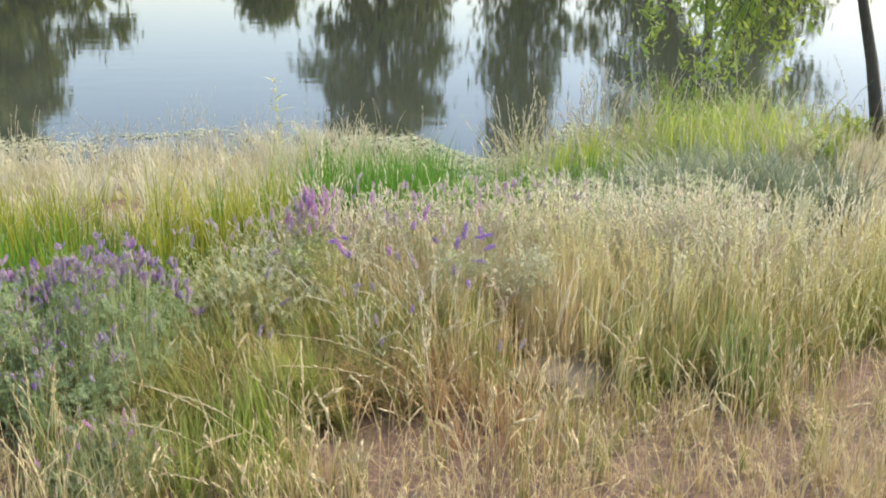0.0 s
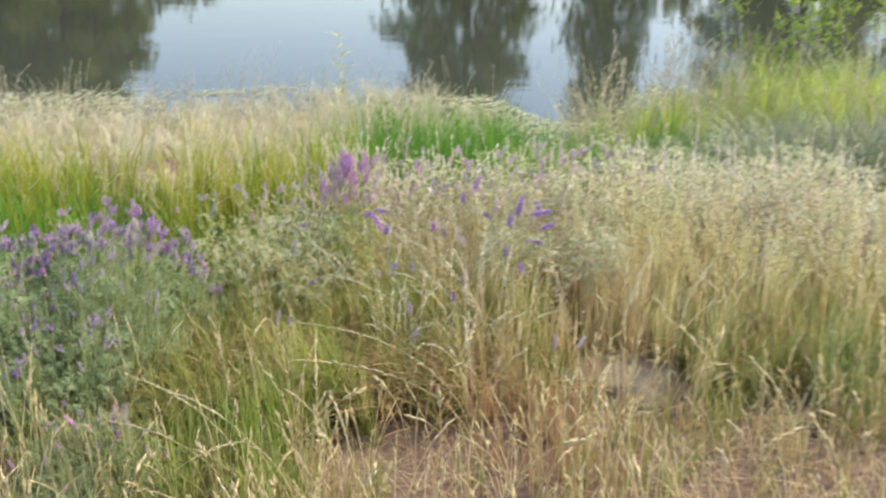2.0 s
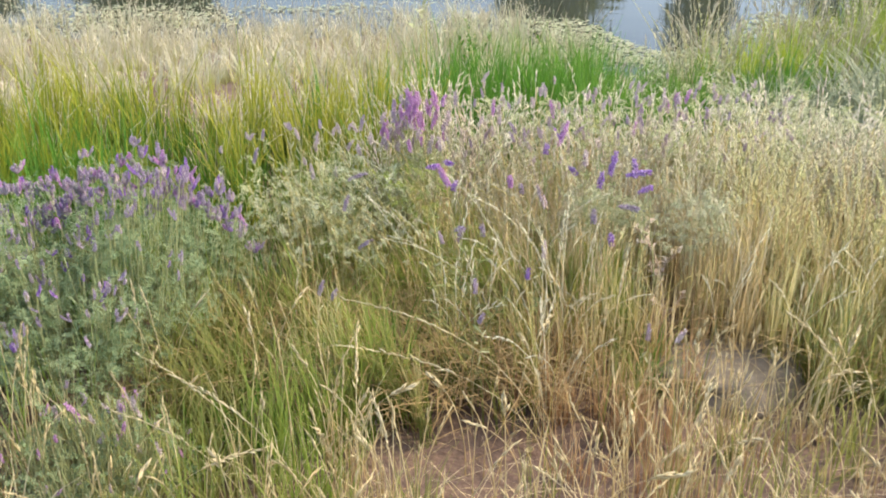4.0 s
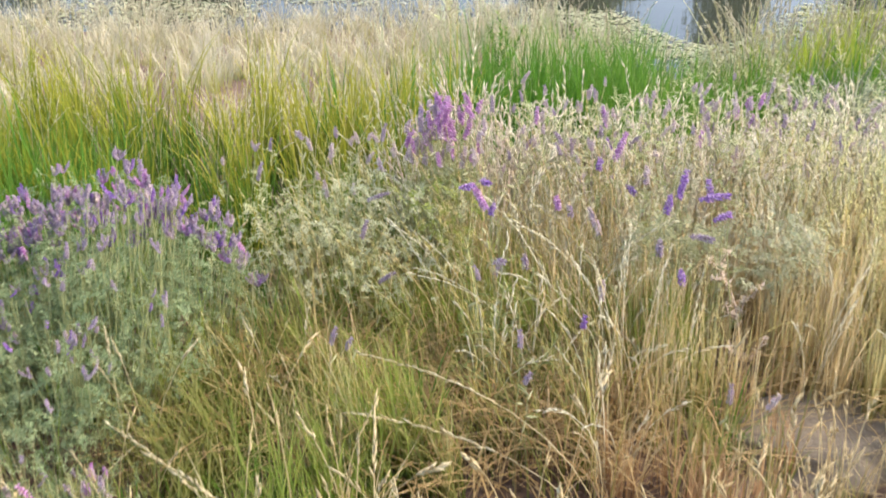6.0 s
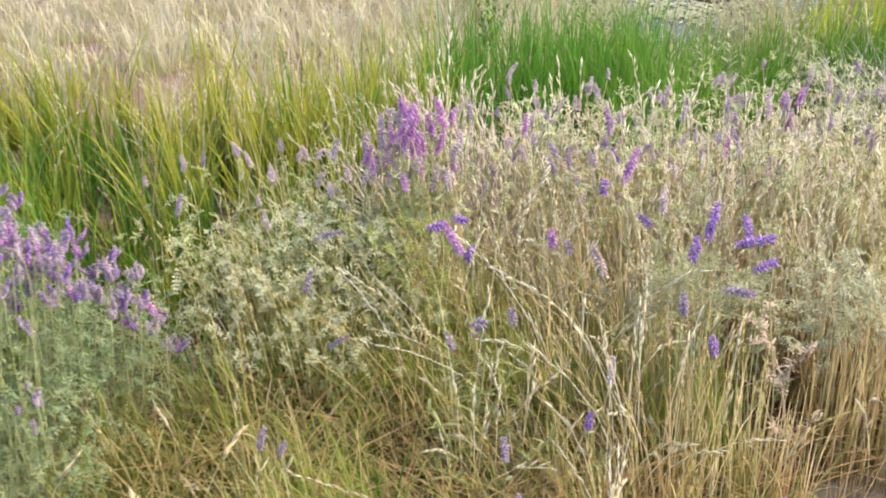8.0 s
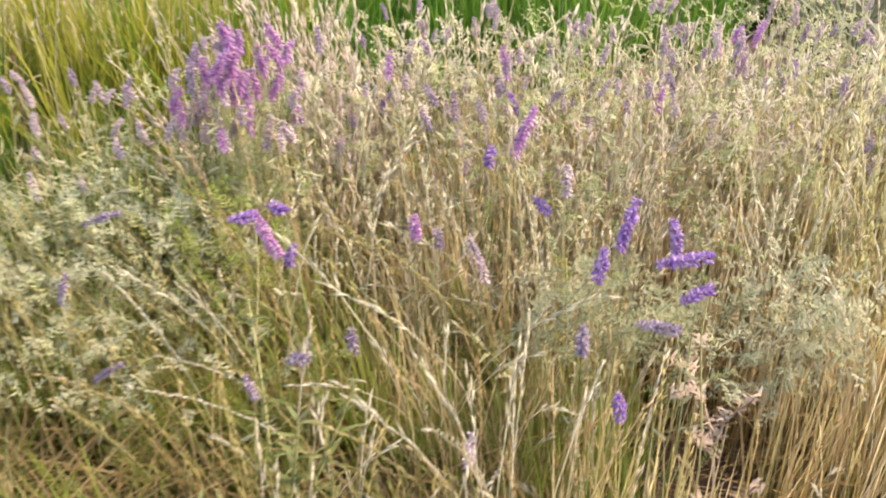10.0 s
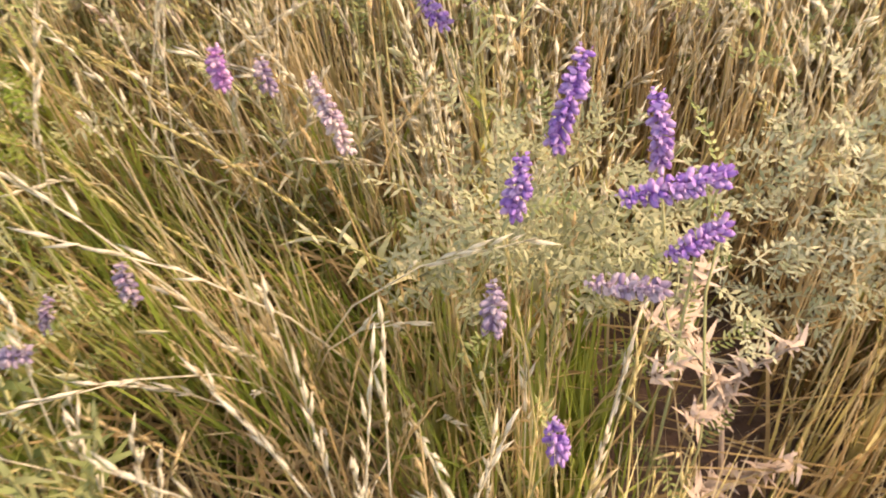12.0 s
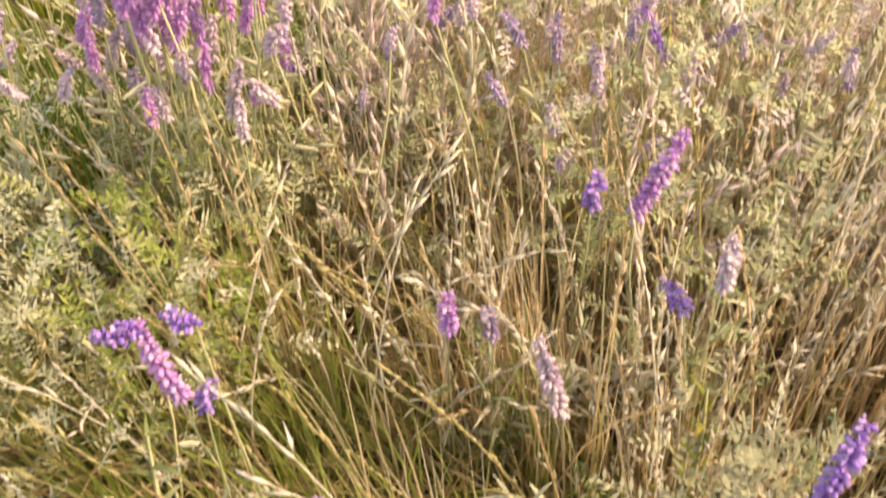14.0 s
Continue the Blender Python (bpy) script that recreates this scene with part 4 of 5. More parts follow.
def floret_meshes(mat):
    made = []
    for tone in (0.1, 0.4, 0.65, 0.95):
        v, f, al = floret(np.zeros(3), np.array([1.0, 0, 0]), np.array([0, -1.0, 0]), np.array([0, 0, 1.0]), 1.0)
        made.append(mesh_np("floret", [(v, f)], mat, {"tint": [np.full(24, tone)], "along": [al]}))
    return made


def near_raceme(parent, m, kind, count, length, seed):
    """A spike seen from close by, flower by flower."""
    v, f = rachis(length)
    axis = part("raceme", mesh_np("raceme", [(v, f)], M_STEM, {"tint": [np.full(9, 0.3)], "along": [np.full(9, 0.3)]}), parent, m)
    for p, d, side, up, size, tone in floret_places(count, length, seed):
        turn = Matrix(((d[0], -side[0], up[0], p[0]), (d[1], -side[1], up[1], p[1]), (d[2], -side[2], up[2], p[2]), (0, 0, 0, 1)))
        part("floret", FLORETS[kind][int(tone * 3.99)], axis, turn @ Matrix.Scale(size, 4))
    return axis


def vetch_leaf_mesh(seed):
    """A feathered leaf of narrow leaflets in pairs, along +x."""
    r = np.random.default_rng(seed)
    chunks, tint, along = [], [], []
    length, pairs = 0.075, 9
    for k in range(pairs):
        u = (k + 1) / pairs
        for sgn in (-1, 1):
            p = np.array([length * u, 0, 0.012 * math.sin(u * 2.2)])
            d = np.array([0.45, sgn * 0.85, 0.2 + r.normal(0, 0.5)])
            w = np.array([0.85, -sgn * 0.45, 0.0]) * 0.0022
            ln = 0.017 * (1 - 0.35 * abs(u - 0.45)) * r.uniform(0.5, 1.15)
            v = np.array([p, p + d * ln * 0.35 + w, p + d * ln * 0.75 + w * 0.8, p + d * ln, p + d * ln * 0.75 - w * 0.8, p + d * ln * 0.35 - w,
                          p + d * ln * 0.55 - np.array([0, 0, 0.001])])
            chunks.append((v, np.array([[0, 1, 6], [1, 2, 6], [2, 3, 6], [3, 4, 6], [4, 5, 6], [5, 0, 6]])))
            tint.append(np.full(7, r.uniform(0, 1)))
            along.append(np.full(7, 0.8))
    w = np.linspace(0, 1.25, 6)
    pts = np.stack([length * w, 0.004 * np.sin(w * 5), 0.012 * np.sin(w * 2.2)], -1)[None]
    v, f = tubes(pts, np.full((1, 6), 0.0007))
    chunks.append((v, f))
    tint.append(np.full(len(v), 0.5))
    along.append(np.full(len(v), 0.3))
    return mesh_np("leaf", chunks, M_VETCH, {"tint": tint, "along": along})


def stem_mesh(seed):
    """A thin wandering stem, one high."""
    r = np.random.default_rng(seed)
    w = np.linspace(0, 1, 8)
    pts = np.stack([0.05 * np.sin(w * 4 + r.uniform(0, 6)) * w, 0.05 * np.sin(w * 5 + r.uniform(0, 6)) * w, w], -1)[None]
    v, f = tubes(pts, np.linspace(0.0042, 0.0022, 8)[None])
    me = mesh_np("stem", [(v, f)], M_STEM, {"tint": [np.full(len(v), r.uniform(0, 1))], "along": [np.repeat(w, 3)]})
    return me, pts[0]


RACEMES = {kind: [raceme_mesh("raceme", mat, n, ln, 100 + 7 * j + off) for j, (n, ln) in enumerate(((28, 0.046), (22, 0.036), (34, 0.056)))]
           for off, (kind, mat) in enumerate((("violet", M_PURPLE), ("magenta", M_MAGENTA), ("faded", M_FADED), ("mauve", M_MAUVE)))}
FLORETS = {"violet": floret_meshes(M_PURPLE), "magenta": floret_meshes(M_MAGENTA), "faded": floret_meshes(M_FADED), "mauve": floret_meshes(M_MAUVE)}
LEAVES = [vetch_leaf_mesh(200 + j) for j in range(4)]
STEMS = [stem_mesh(300 + j) for j in range(5)]
vr = random.Random(3)


def pod_mesh():
    """A flat pale seed pod, hanging down from the origin."""
    v, f = [], []
    for i, (w, t) in enumerate(((0.10, 0.25), (0.8, 1.0), (1.0, 1.1), (0.9, 1.0), (0.12, 0.2))):
        z = -0.032 * i / 4
        for a in range(6):
            v.append((0.0036 * w * math.cos(a * 1.0472) + 0.003 * (i / 4) ** 2, 0.0011 * t * math.sin(a * 1.0472), z))
    for i in range(4):
        f += [[i * 6 + a, i * 6 + (a + 1) % 6, i * 6 + 6 + (a + 1) % 6, i * 6 + 6 + a] for a in range(6)]
    return mesh_np("pod", [(np.array(v), np.array(f))], M_POD, {"tint": [np.full(30, 0.6)], "along": [np.full(30, 0.8)]})


POD = pod_mesh()
LOOK = {"violet": "vetch sprig with a blue-violet flower spike", "magenta": "vetch sprig with a magenta-pink flower spike",
        "faded": "vetch sprig with a faded pinkish-grey flower spike",
        "mauve": "vetch sprig with a dusky mauve flower spike"}


def vetch_sprig(x, y, z, kind, tilt=None, turn=None, leaves=4, scale=1.0, near=False, length=None):
    """A rooted sprig whose flower spike has its middle at x, y, z; length: of the spike, where it is seen singly."""
    me, pts = STEMS[vr.randrange(5)]
    size = vr.randrange(3)
    tilt = vr.uniform(5, 40) if tilt is None else tilt
    turn = vr.uniform(0, 360) if turn is None else turn
    spin = pose(0, 0, 0, 0, 0, turn) @ pose(0, 0, 0, 0, tilt, 0)
    long = length or scale * (0.046, 0.036, 0.056)[size]
    foot = Vector((x, y, z)) - spin @ Vector((0, 0, 0.5 * long))
    rz = vr.uniform(0, 360)
    leaves = (leaves + 1) // 2
    g = float(ground_z(x, y)) - 0.006
    h = max(foot.z - g, 0.06)
    top = pose(0, 0, 0, 0, 0, rz) @ Vector(pts[-1] * h)
    thing = tagged(new("vetch"), LOOK[kind], "wildflower", "vetch in the meadow")
    thing.matrix_basis = pose(foot.x - top.x, foot.y - top.y, g, 0, 0, rz)
    part("stem", me, thing, Matrix.Scale(h, 4))
    m = Matrix.Translation(Vector(pts[-1] * h)) @ pose(0, 0, 0, 0, 0, -rz) @ spin
    open_side = spin.inverted().to_3x3() @ Vector((0.1, -0.65, 0.75))
    m = m @ pose(0, 0, 0, 0, 0, math.degrees(math.atan2(open_side.y, open_side.x)))
    if not length:
        m = m @ Matrix.Scale(scale, 4)
    if near:
        near_raceme(thing, m, kind, max(16, int(long / 0.0014)), long / (1.0 if length else scale), vr.randrange(1000))
    elif length:
        part("raceme", RACEMES[kind][2], thing, m @ Matrix.Diagonal((0.75, 0.75, length / 0.056, 1)))
    else:
        part("raceme", RACEMES[kind][size], thing, m)
    for k in range(leaves):
        i = 3 + (k * 2) % 5
        part("leaf", LEAVES[vr.randrange(4)], thing, Matrix.Translation(Vector(pts[i] * h)) @ pose(0, 0, 0, vr.uniform(-20, 20), vr.uniform(-40, 25), vr.uniform(0, 360)) @ Matrix.Scale(vr.uniform(0.5, 0.68), 4))
    if kind != "violet":
        for k in range(3):
            i = 4 + k
            part("pod", POD, thing, Matrix.Translation(Vector(pts[min(i, 7)] * h)) @ pose(0, 0, 0, 0, 0, vr.uniform(0, 360)) @ pose(0, 0, 0, 0, vr.uniform(-150, -20), 0))
    return thing


def leaf_mass(name, base, reach, count, parent=None, label="", mat=None):
    """Many feathered leaves on short stems above base points (x, y, height), as one mesh of loose foliage."""
    r = np.random.default_rng(len(base) + count)
    i = r.integers(0, len(base), count)
    c = base[i] + r.normal(0, reach, (count, 3)) * [1, 1, 0.6]
    a, up = r.uniform(0, 6.28, count), r.normal(0.15, 0.4, count)
    d = np.stack([np.cos(a) * np.cos(up), np.sin(a) * np.cos(up), np.sin(up)], -1)
    s = np.stack([-np.sin(a), np.cos(a), np.zeros(count)], -1)
    n = np.cross(d, s)
    ln, pairs = r.uniform(0.03, 0.06, count), 7
    vs, tone = [], r.uniform(0, 1, count)
    for k in range(pairs):
        u = (k + 0.8) / pairs
        for sgn in (-1, 1):
            p = c + d * (ln * u)[:, None] + n * (0.012 * math.sin(2.4 * u))
            q = 0.012 * (1.1 - abs(u - 0.45))
            e = d * 0.4 + s * sgn * 0.85 + n * r.normal(0.15, 0.6, (count, 1))
            w = (d * 0.85 - s * sgn * 0.4) * 0.0019
            q = q * r.uniform(0.45, 1.35, (count, 1))
            vs.append(np.stack([p, p + e * q * 0.5 + w, p + e * q, p + e * q * 0.5 - w], 1))
    v = np.concatenate(vs, 1).reshape(-1, 3)
    f = np.arange(len(v)).reshape(-1, 4)
    st, sf = tubes(np.stack([c, c + d * (ln * 0.5)[:, None] + n * 0.011, c + d * ln[:, None] + n * 0.008], 1), np.full((count, 3), 0.0008))
    me = mesh_np(name, [(v, f), (st, sf)], mat or M_VETCH, {"tint": [np.repeat(tone, pairs * 8), np.full(len(st), 0.9)], "along": [np.full(len(v), 0.9), np.full(len(st), 0.9)]})
    ob = new(name, me)
    if parent:
        ob.parent = parent
        ob["kind"] = "stuff"
        return ob
    return tagged(ob, label, "plant", kind="stuff")


def vetch_bush(cx, cy, rx, ry, top, flowers, leaves, label, kinds):
    """A sprawling bush of vetch: loose foliage, many stems and flower spikes over it."""
    thing = tagged(new("vetch_bush"), label, "wildflower")
    thing.location = (cx, cy, float(ground_z(cx, cy)))
    pts, stems = [], []
    r = np.random.default_rng(int(flowers + leaves))
    for _ in range(460):
        a = r.uniform(0, 6.28)
        d = math.sqrt(r.uniform(0, 1)) * (1 + 0.22 * math.sin(3 * a + cx) + 0.14 * math.sin(7 * a + cy))
        x, y = rx * d * math.cos(a), ry * d * math.sin(a)
        lumps = 0.17 * float(wave_noise(np.array(cx + x), np.array(cy + y), 9.0, 5)) + 0.10 * float(wave_noise(np.array(x), np.array(y), 24.0, 6))
        roof = top * max(0.3, (0.84 + lumps + 0.14 * (y / ry)) * (1 - 0.22 * min(d, 1.2) ** 4)) * r.uniform(0.8, 1.06)
        pts.append((x, y, roof * r.uniform(0.25, 1.0)))
        stems.append([(x * 0.75, y * 0.75, -0.02), (x * 0.9 + r.normal(0, 0.02), y * 0.9, roof * 0.5), (x, y, roof + r.uniform(0, 0.05))])
    v, f = tubes(np.array(stems), np.full((len(stems), 3), 0.0013))
    part("tangle", mesh_np("tangle", [(v, f)], M_STEM, {"tint": [np.full(len(v), 0.3)], "along": [np.tile(np.repeat([0.0, 0.5, 1.0], 3), len(stems))]}), thing)["kind"] = "stuff"
    leaf_mass("foliage", np.array(pts), 0.045, leaves, thing, "", M_BUSH)
    for k in range(flowers):
        x, y, z = stems[vr.randrange(len(stems))][2]
        for _ in range(3):
            if y < 0.08 and k % 5:
                x, y, z = stems[vr.randrange(len(stems))][2]
        kind = kinds(x, y, k)
        part("raceme", RACEMES[kind][vr.randrange(3)], thing, pose(x, y, z - 0.015, 0, 0, vr.uniform(0, 360)) @ pose(0, 0, 0, 0, vr.uniform(0, 45), 0) @ Matrix.Scale(vr.uniform(0.5, 0.8) if y > 0.02 else vr.uniform(0.4, 0.62), 4))
    return thing


vetch_bush(-1.40, 3.42, 0.44, 0.42, 0.54, 900, 4400, "sprawling blue-green vetch bush with violet and mauve spikes",
           lambda x, y, k: ("mauve", "mauve", "magenta", "mauve", "violet", "mauve", "faded", "mauve", "mauve")[k % 9] if y > 0.02 else ("mauve", "mauve", "mauve", "violet", "mauve", "faded")[k % 6])
vetch_bush(-1.85, 3.12, 0.36, 0.42, 0.42, 36, 1700, "low blue-green vetch bush with a few violet spikes", lambda x, y, k: ("mauve", "faded")[k % 2])
vetch_bush(-1.05, 2.80, 0.19, 0.15, 0.24, 34, 500, "low tangled vetch with faded pink spikes beside straw", lambda x, y, k: ("faded", "magenta")[k % 2])
b = scatter((-1.25, -0.4, 3.3, 4.45), 160, lambda x, y: blob(x, y, -0.80, 4.08, 0.36, 0.3, 0.5))
b[:, 2] += rng.uniform(0.12, 0.42, len(b))
leaf_mass("vetch_foliage", b, 0.07, 620, None, "pale grey-green vetch foliage scrambling through the grass", M_MINT)
b = scatter((-0.9, 0.9, 3.9, 5.0), 130, lambda x, y: blob(x, y, 0.05, 4.5, 0.95, 0.45, 0.4))
b[:, 2] += rng.uniform(0.15, 0.46, len(b))
leaf_mass("vetch_foliage", b, 0.05, 450, None, "pale vetch foliage under pink flower spikes")
b = scatter((-1.1, -0.3, 3.5, 4.3), 260, lambda x, y: blob(x, y, -0.72, 3.92, 0.27, 0.20, 0.5))
b[:, 2] += rng.uniform(0.26, 0.44, len(b))
leaf_mass("sage_vetch_foliage", b, 0.07, 340, None, "pale grey-green lacy vetch foliage over the grass", M_SHORE)
b = scatter((0.0, 0.55, 3.6, 4.2), 420, lambda x, y: blob(x, y, 0.11, 3.87, 0.10, 0.07, 0.4))
b[:, 2] += rng.uniform(0.32, 0.45, len(b))
leaf_mass("vetch_foliage", b, 0.025, 190, None, "grey-green vetch foliage round violet spikes", M_SAGE)
b = scatter((0.1, 0.6, 3.6, 4.2), 900, lambda x, y: blob(x, y, 0.35, 3.94, 0.11, 0.09, 0.5))
b[:, 2] += rng.uniform(0.28, 0.43, len(b))
leaf_mass("sage_vetch_foliage", b, 0.035, 200, None, "pale sage-green lacy foliage beside violet spikes", M_SHORE)


b = scatter((-0.8, 1.9, 4.15, 5.5), 260, lambda x, y: np.clip(blob(x, y, -0.1, 4.45, 0.75, 0.28, 0.4) + blob(x, y, 0.85, 4.8, 0.75, 0.45, 0.4), 0, 1))
b[:, 2] += rng.uniform(0.22, 0.52, len(b))
leaf_mass("pale_vetch_foliage", b, 0.05, 2600, None, "pale mint vetch foliage scrambling over dry grass", M_MINT)


b = scatter((-0.6, 1.8, 4.1, 5.2), 260, lambda x, y: np.clip(blob(x, y, 0.05, 4.55, 0.6, 0.22, 0.5) + 0.8 * blob(x, y, 0.85, 4.75, 0.7, 0.3, 0.5), 0, 1))
b[:, 2] += rng.uniform(0.24, 0.50, len(b))
leaf_mass("rosy_vetch_foliage", b, 0.05, 750, None, "pinkish cream withered vetch tangle over dry grass", M_ROSE)

b = scatter((0.5, 2.3, 4.0, 5.4), 200, lambda x, y: blob(x, y, 1.3, 4.65, 0.75, 0.42, 0.5))
b[:, 2] += rng.uniform(0.26, 0.50, len(b))
leaf_mass("pale_vetch_foliage", b, 0.06, 1500, None, "pale grey-green vetch foliage among plumed grass", M_SHORE)

# flower spikes that stand out singly: middle, colour, lean, the way it leans, length
SPIKES = (
    (0.098, 3.863, 0.568, "violet", 39, 69, 0.068), (0.066, 3.809, 0.533, "violet", 36, 82, 0.041), (0.160, 3.843, 0.564, "violet", 36, 108, 0.050),
    (0.169, 3.791, 0.563, "violet", 98, 195, 0.067), (0.192, 3.782, 0.518, "violet", 109, 207, 0.041), (0.151, 3.777, 0.462, "mauve", 85, 181, 0.051),
    (0.053, 3.769, 0.433, "mauve", 36, 90, 0.037), (0.106, 3.679, 0.403, "violet", 35, 118, 0.030), (-0.217, 4.006, 0.434, "magenta", 36, 107, 0.034),
    (-0.184, 4.028, 0.403, "mauve", 38, 122, 0.028), (-0.116, 3.990, 0.396, "faded", 41, 134, 0.074), (-0.280, 3.827, 0.338, "mauve", 36, 107, 0.034),
    (-0.334, 3.721, 0.380, "mauve", 94, 191, 0.026), (-0.439, 3.840, 0.525, "violet", 98, 201, 0.031), (-0.406, 3.840, 0.504, "magenta", 41, 148, 0.068),
    (-0.370, 3.841, 0.472, "violet", 37, 72, 0.025), (-0.394, 3.864, 0.532, "violet", 75, 179, 0.023), (-0.061, 4.093, 0.574, "magenta", 39, 60, 0.078),
    (-0.115, 4.125, 0.508, "violet", 38, 88, 0.028), (-0.025, 4.062, 0.461, "violet", 61, 150, 0.030), (0.012, 4.078, 0.503, "faded", 33, 97, 0.043),
)
for x, y, z, kind, tilt, turn, length in SPIKES:
    vetch_sprig(x, y, z, kind, tilt, turn, 5, 1.0, True, length)
BACK_SPIKES = (
    (-0.565, 4.120, 0.494, "magenta", 25, 114, 0.036), (-0.542, 4.200, 0.519, "magenta", 25, 113, 0.084), (-0.619, 4.200, 0.527, "magenta", 25, 114, 0.040),
    (-0.647, 4.160, 0.515, "magenta", 25, 107, 0.036), (-0.469, 4.250, 0.492, "mauve", 40, 137, 0.050), (-0.463, 4.120, 0.504, "faded", 25, 107, 0.038),
    (-0.209, 4.400, 0.457, "mauve", 25, 113, 0.050), (-0.106, 4.420, 0.472, "violet", 45, 149, 0.060), (-0.021, 4.450, 0.471, "mauve", 65, 40, 0.042),
    (-0.323, 4.400, 0.467, "faded", 25, 117, 0.032), (-0.181, 4.250, 0.469, "faded", 30, 134, 0.030), (0.113, 4.450, 0.452, "mauve", 25, 107, 0.044),
    (-0.303, 4.240, 0.602, "magenta", 15, 87, 0.045), (-0.117, 4.350, 0.576, "magenta", 20, 132, 0.054), (-0.440, 4.300, 0.610, "mauve", 15, 115, 0.042),
    (0.167, 4.530, 0.573, "mauve", 15, 125, 0.050), (0.261, 4.500, 0.591, "faded", 15, 100, 0.060), (-0.056, 4.400, 0.438, "faded", 15, 100, 0.060),
    (-0.723, 4.132, 0.560, "mauve", 20, 60, 0.045), (-0.684, 3.906, 0.455, "mauve", 70, 10, 0.055), (-0.688, 3.767, 0.423, "mauve", 20, 40, 0.045),
    (-0.620, 3.727, 0.309, "mauve", 60, 20, 0.045), (-0.381, 3.653, 0.383, "mauve", 30, 150, 0.034), (-0.345, 3.793, 0.330, "mauve", 30, 60, 0.036),
    (-0.106, 3.419, 0.405, "violet", 10, 60, 0.030), (-0.235, 3.330, 0.400, "mauve", 20, 110, 0.036), (-0.621, 3.370, 0.322, "mauve", 30, 330, 0.040),
    (-0.660, 3.375, 0.335, "mauve", 20, 40, 0.040), (-0.074, 3.557, 0.414, "faded", 20, 90, 0.046), (-1.017, 3.914, 0.503, "mauve", 20, 30, 0.045),
    (-0.210, 3.290, 0.330, "mauve", 25, 0, 0.030), (0.300, 3.340, 0.300, "faded", 30, 0, 0.040), (0.220, 3.420, 0.260, "mauve", 20, 90, 0.040),
)
for x, y, z, kind, tilt, turn, length in BACK_SPIKES:
    vetch_sprig(x, y, z, kind, tilt, turn, 4, 1.0, False, length)
# magenta clump and the pink haze behind it
for k in range(54):
    a, d = vr.uniform(0, 6.28), vr.uniform(0, 1) ** 0.6
    vetch_sprig(-0.555 + 0.115 * d * math.cos(a), 4.20 + 0.075 * d * math.sin(a), 0.555 + vr.uniform(-0.08, 0.08), ("magenta" if k % 2 else "faded") if a < 1.6 or a > 4.7 else ("mauve", "faded", "magenta")[k % 3], None, None, 3, vr.uniform(0.7, 1.0))
for k in range(12):
    vetch_sprig(-0.76 + vr.uniform(-0.12, 0.16), 4.14 + vr.uniform(-0.1, 0.12), 0.47 + vr.uniform(-0.08, 0.08), "faded", None, None, 4, vr.uniform(0.6, 0.85))
for k in range(130):
    x = vr.uniform(-0.42, 0.75)
    vetch_sprig(x, 4.50 + vr.uniform(-0.25, 0.32) + 0.15 * x, 0.49 + vr.uniform(-0.1, 0.1), ("faded", "mauve", "faded", "faded", "mauve", "faded")[k % 6], None, None, 3, vr.uniform(0.55, 0.85))
for k in range(14):
    vetch_sprig(0.24 + vr.gauss(0, 0.07), 4.52 + vr.gauss(0, 0.06), 0.53 + vr.uniform(-0.07, 0.06), ("magenta", "faded", "mauve")[k % 3], None, None, 3, vr.uniform(0.7, 0.95))


# ---- larger single stalks and herbs ----
def lone_stalk(x, y, h, lean, turn, mat, label, head=0.3, spikes=22, size=0.026, stem=0.0017, slim=0.09):
    """One arching stalk: a stem, and a seed head as a part of its own."""
    base = np.array([[0.0, 0.0, 0.0]])
    hh, ln, az = np.array([h]), np.array([lean]), np.array([radians(turn)])
    u = np.linspace(0, 1, 10)[None]
    thing = tagged(new("grass_stalk"), label, "grass", "arching grass stalks")
    thing.location = (x, y, float(ground_z(x, y)) - 0.004)
    v, f = tubes(curve_at(base, hh, az, ln, u, 2.3), stem * (1 - 0.5 * u))
    part("stem", mesh_np("stem", [(v, f)], mat, {"tint": [np.full(len(v), 0.6)], "along": [np.repeat(u.ravel(), 3)]}), thing)
    uk = 1 - head * np.linspace(0, 1, spikes)[None]
    q, q2 = curve_at(base, hh, az, ln, uk, 2.3)[0], curve_at(base, hh, az, ln, uk + 0.02, 2.3)[0]
    ax = q2 - q
    ax = ax / np.linalg.norm(ax, axis=1, keepdims=True) + rng.normal(0, 0.16, (spikes, 3))
    lens = size * rng.uniform(0.8, 1.2, spikes)
    v, f = seeds(q, ax, lens, lens * slim)
    part("seed_head", mesh_np("seed_head", [(v, f)], mat, {"tint": [np.repeat(rng.uniform(0.4, 1, spikes), 5)], "along": [np.ones(len(v))]}), thing)
    return thing


PALE = "pale arching grass stalk with a slim seed head"
for x, y, h, lean, turn in ((-0.58, 2.74, 0.52, 0.95, 150), (-0.50, 2.72, 0.50, 0.85, 155), (-0.62, 2.70, 0.42, 1.0, 160), (-0.02, 3.10, 0.62, 0.9, 165), (0.0, 3.02, 0.56, 1.0, 170),
                            (-0.44, 2.86, 0.50, 0.2, 100), (-0.30, 2.70, 0.42, 0.5, 120), (0.66, 2.83, 0.34, 0.7, 30), (0.30, 2.90, 0.40, 0.3, 70), (0.9, 2.95, 0.46, 0.4, 140),
                            (-0.86, 2.66, 0.36, 0.7, 20), (-0.95, 2.60, 0.40, 0.8, 330), (1.15, 3.15, 0.5, 0.3, 80), (0.75, 3.2, 0.5, 0.45, 150), (-1.36, 4.64, 0.78, 0.12, 60)):
    lone_stalk(x, y, h, lean, turn, M_STRAW, PALE)
hr = random.Random(9)
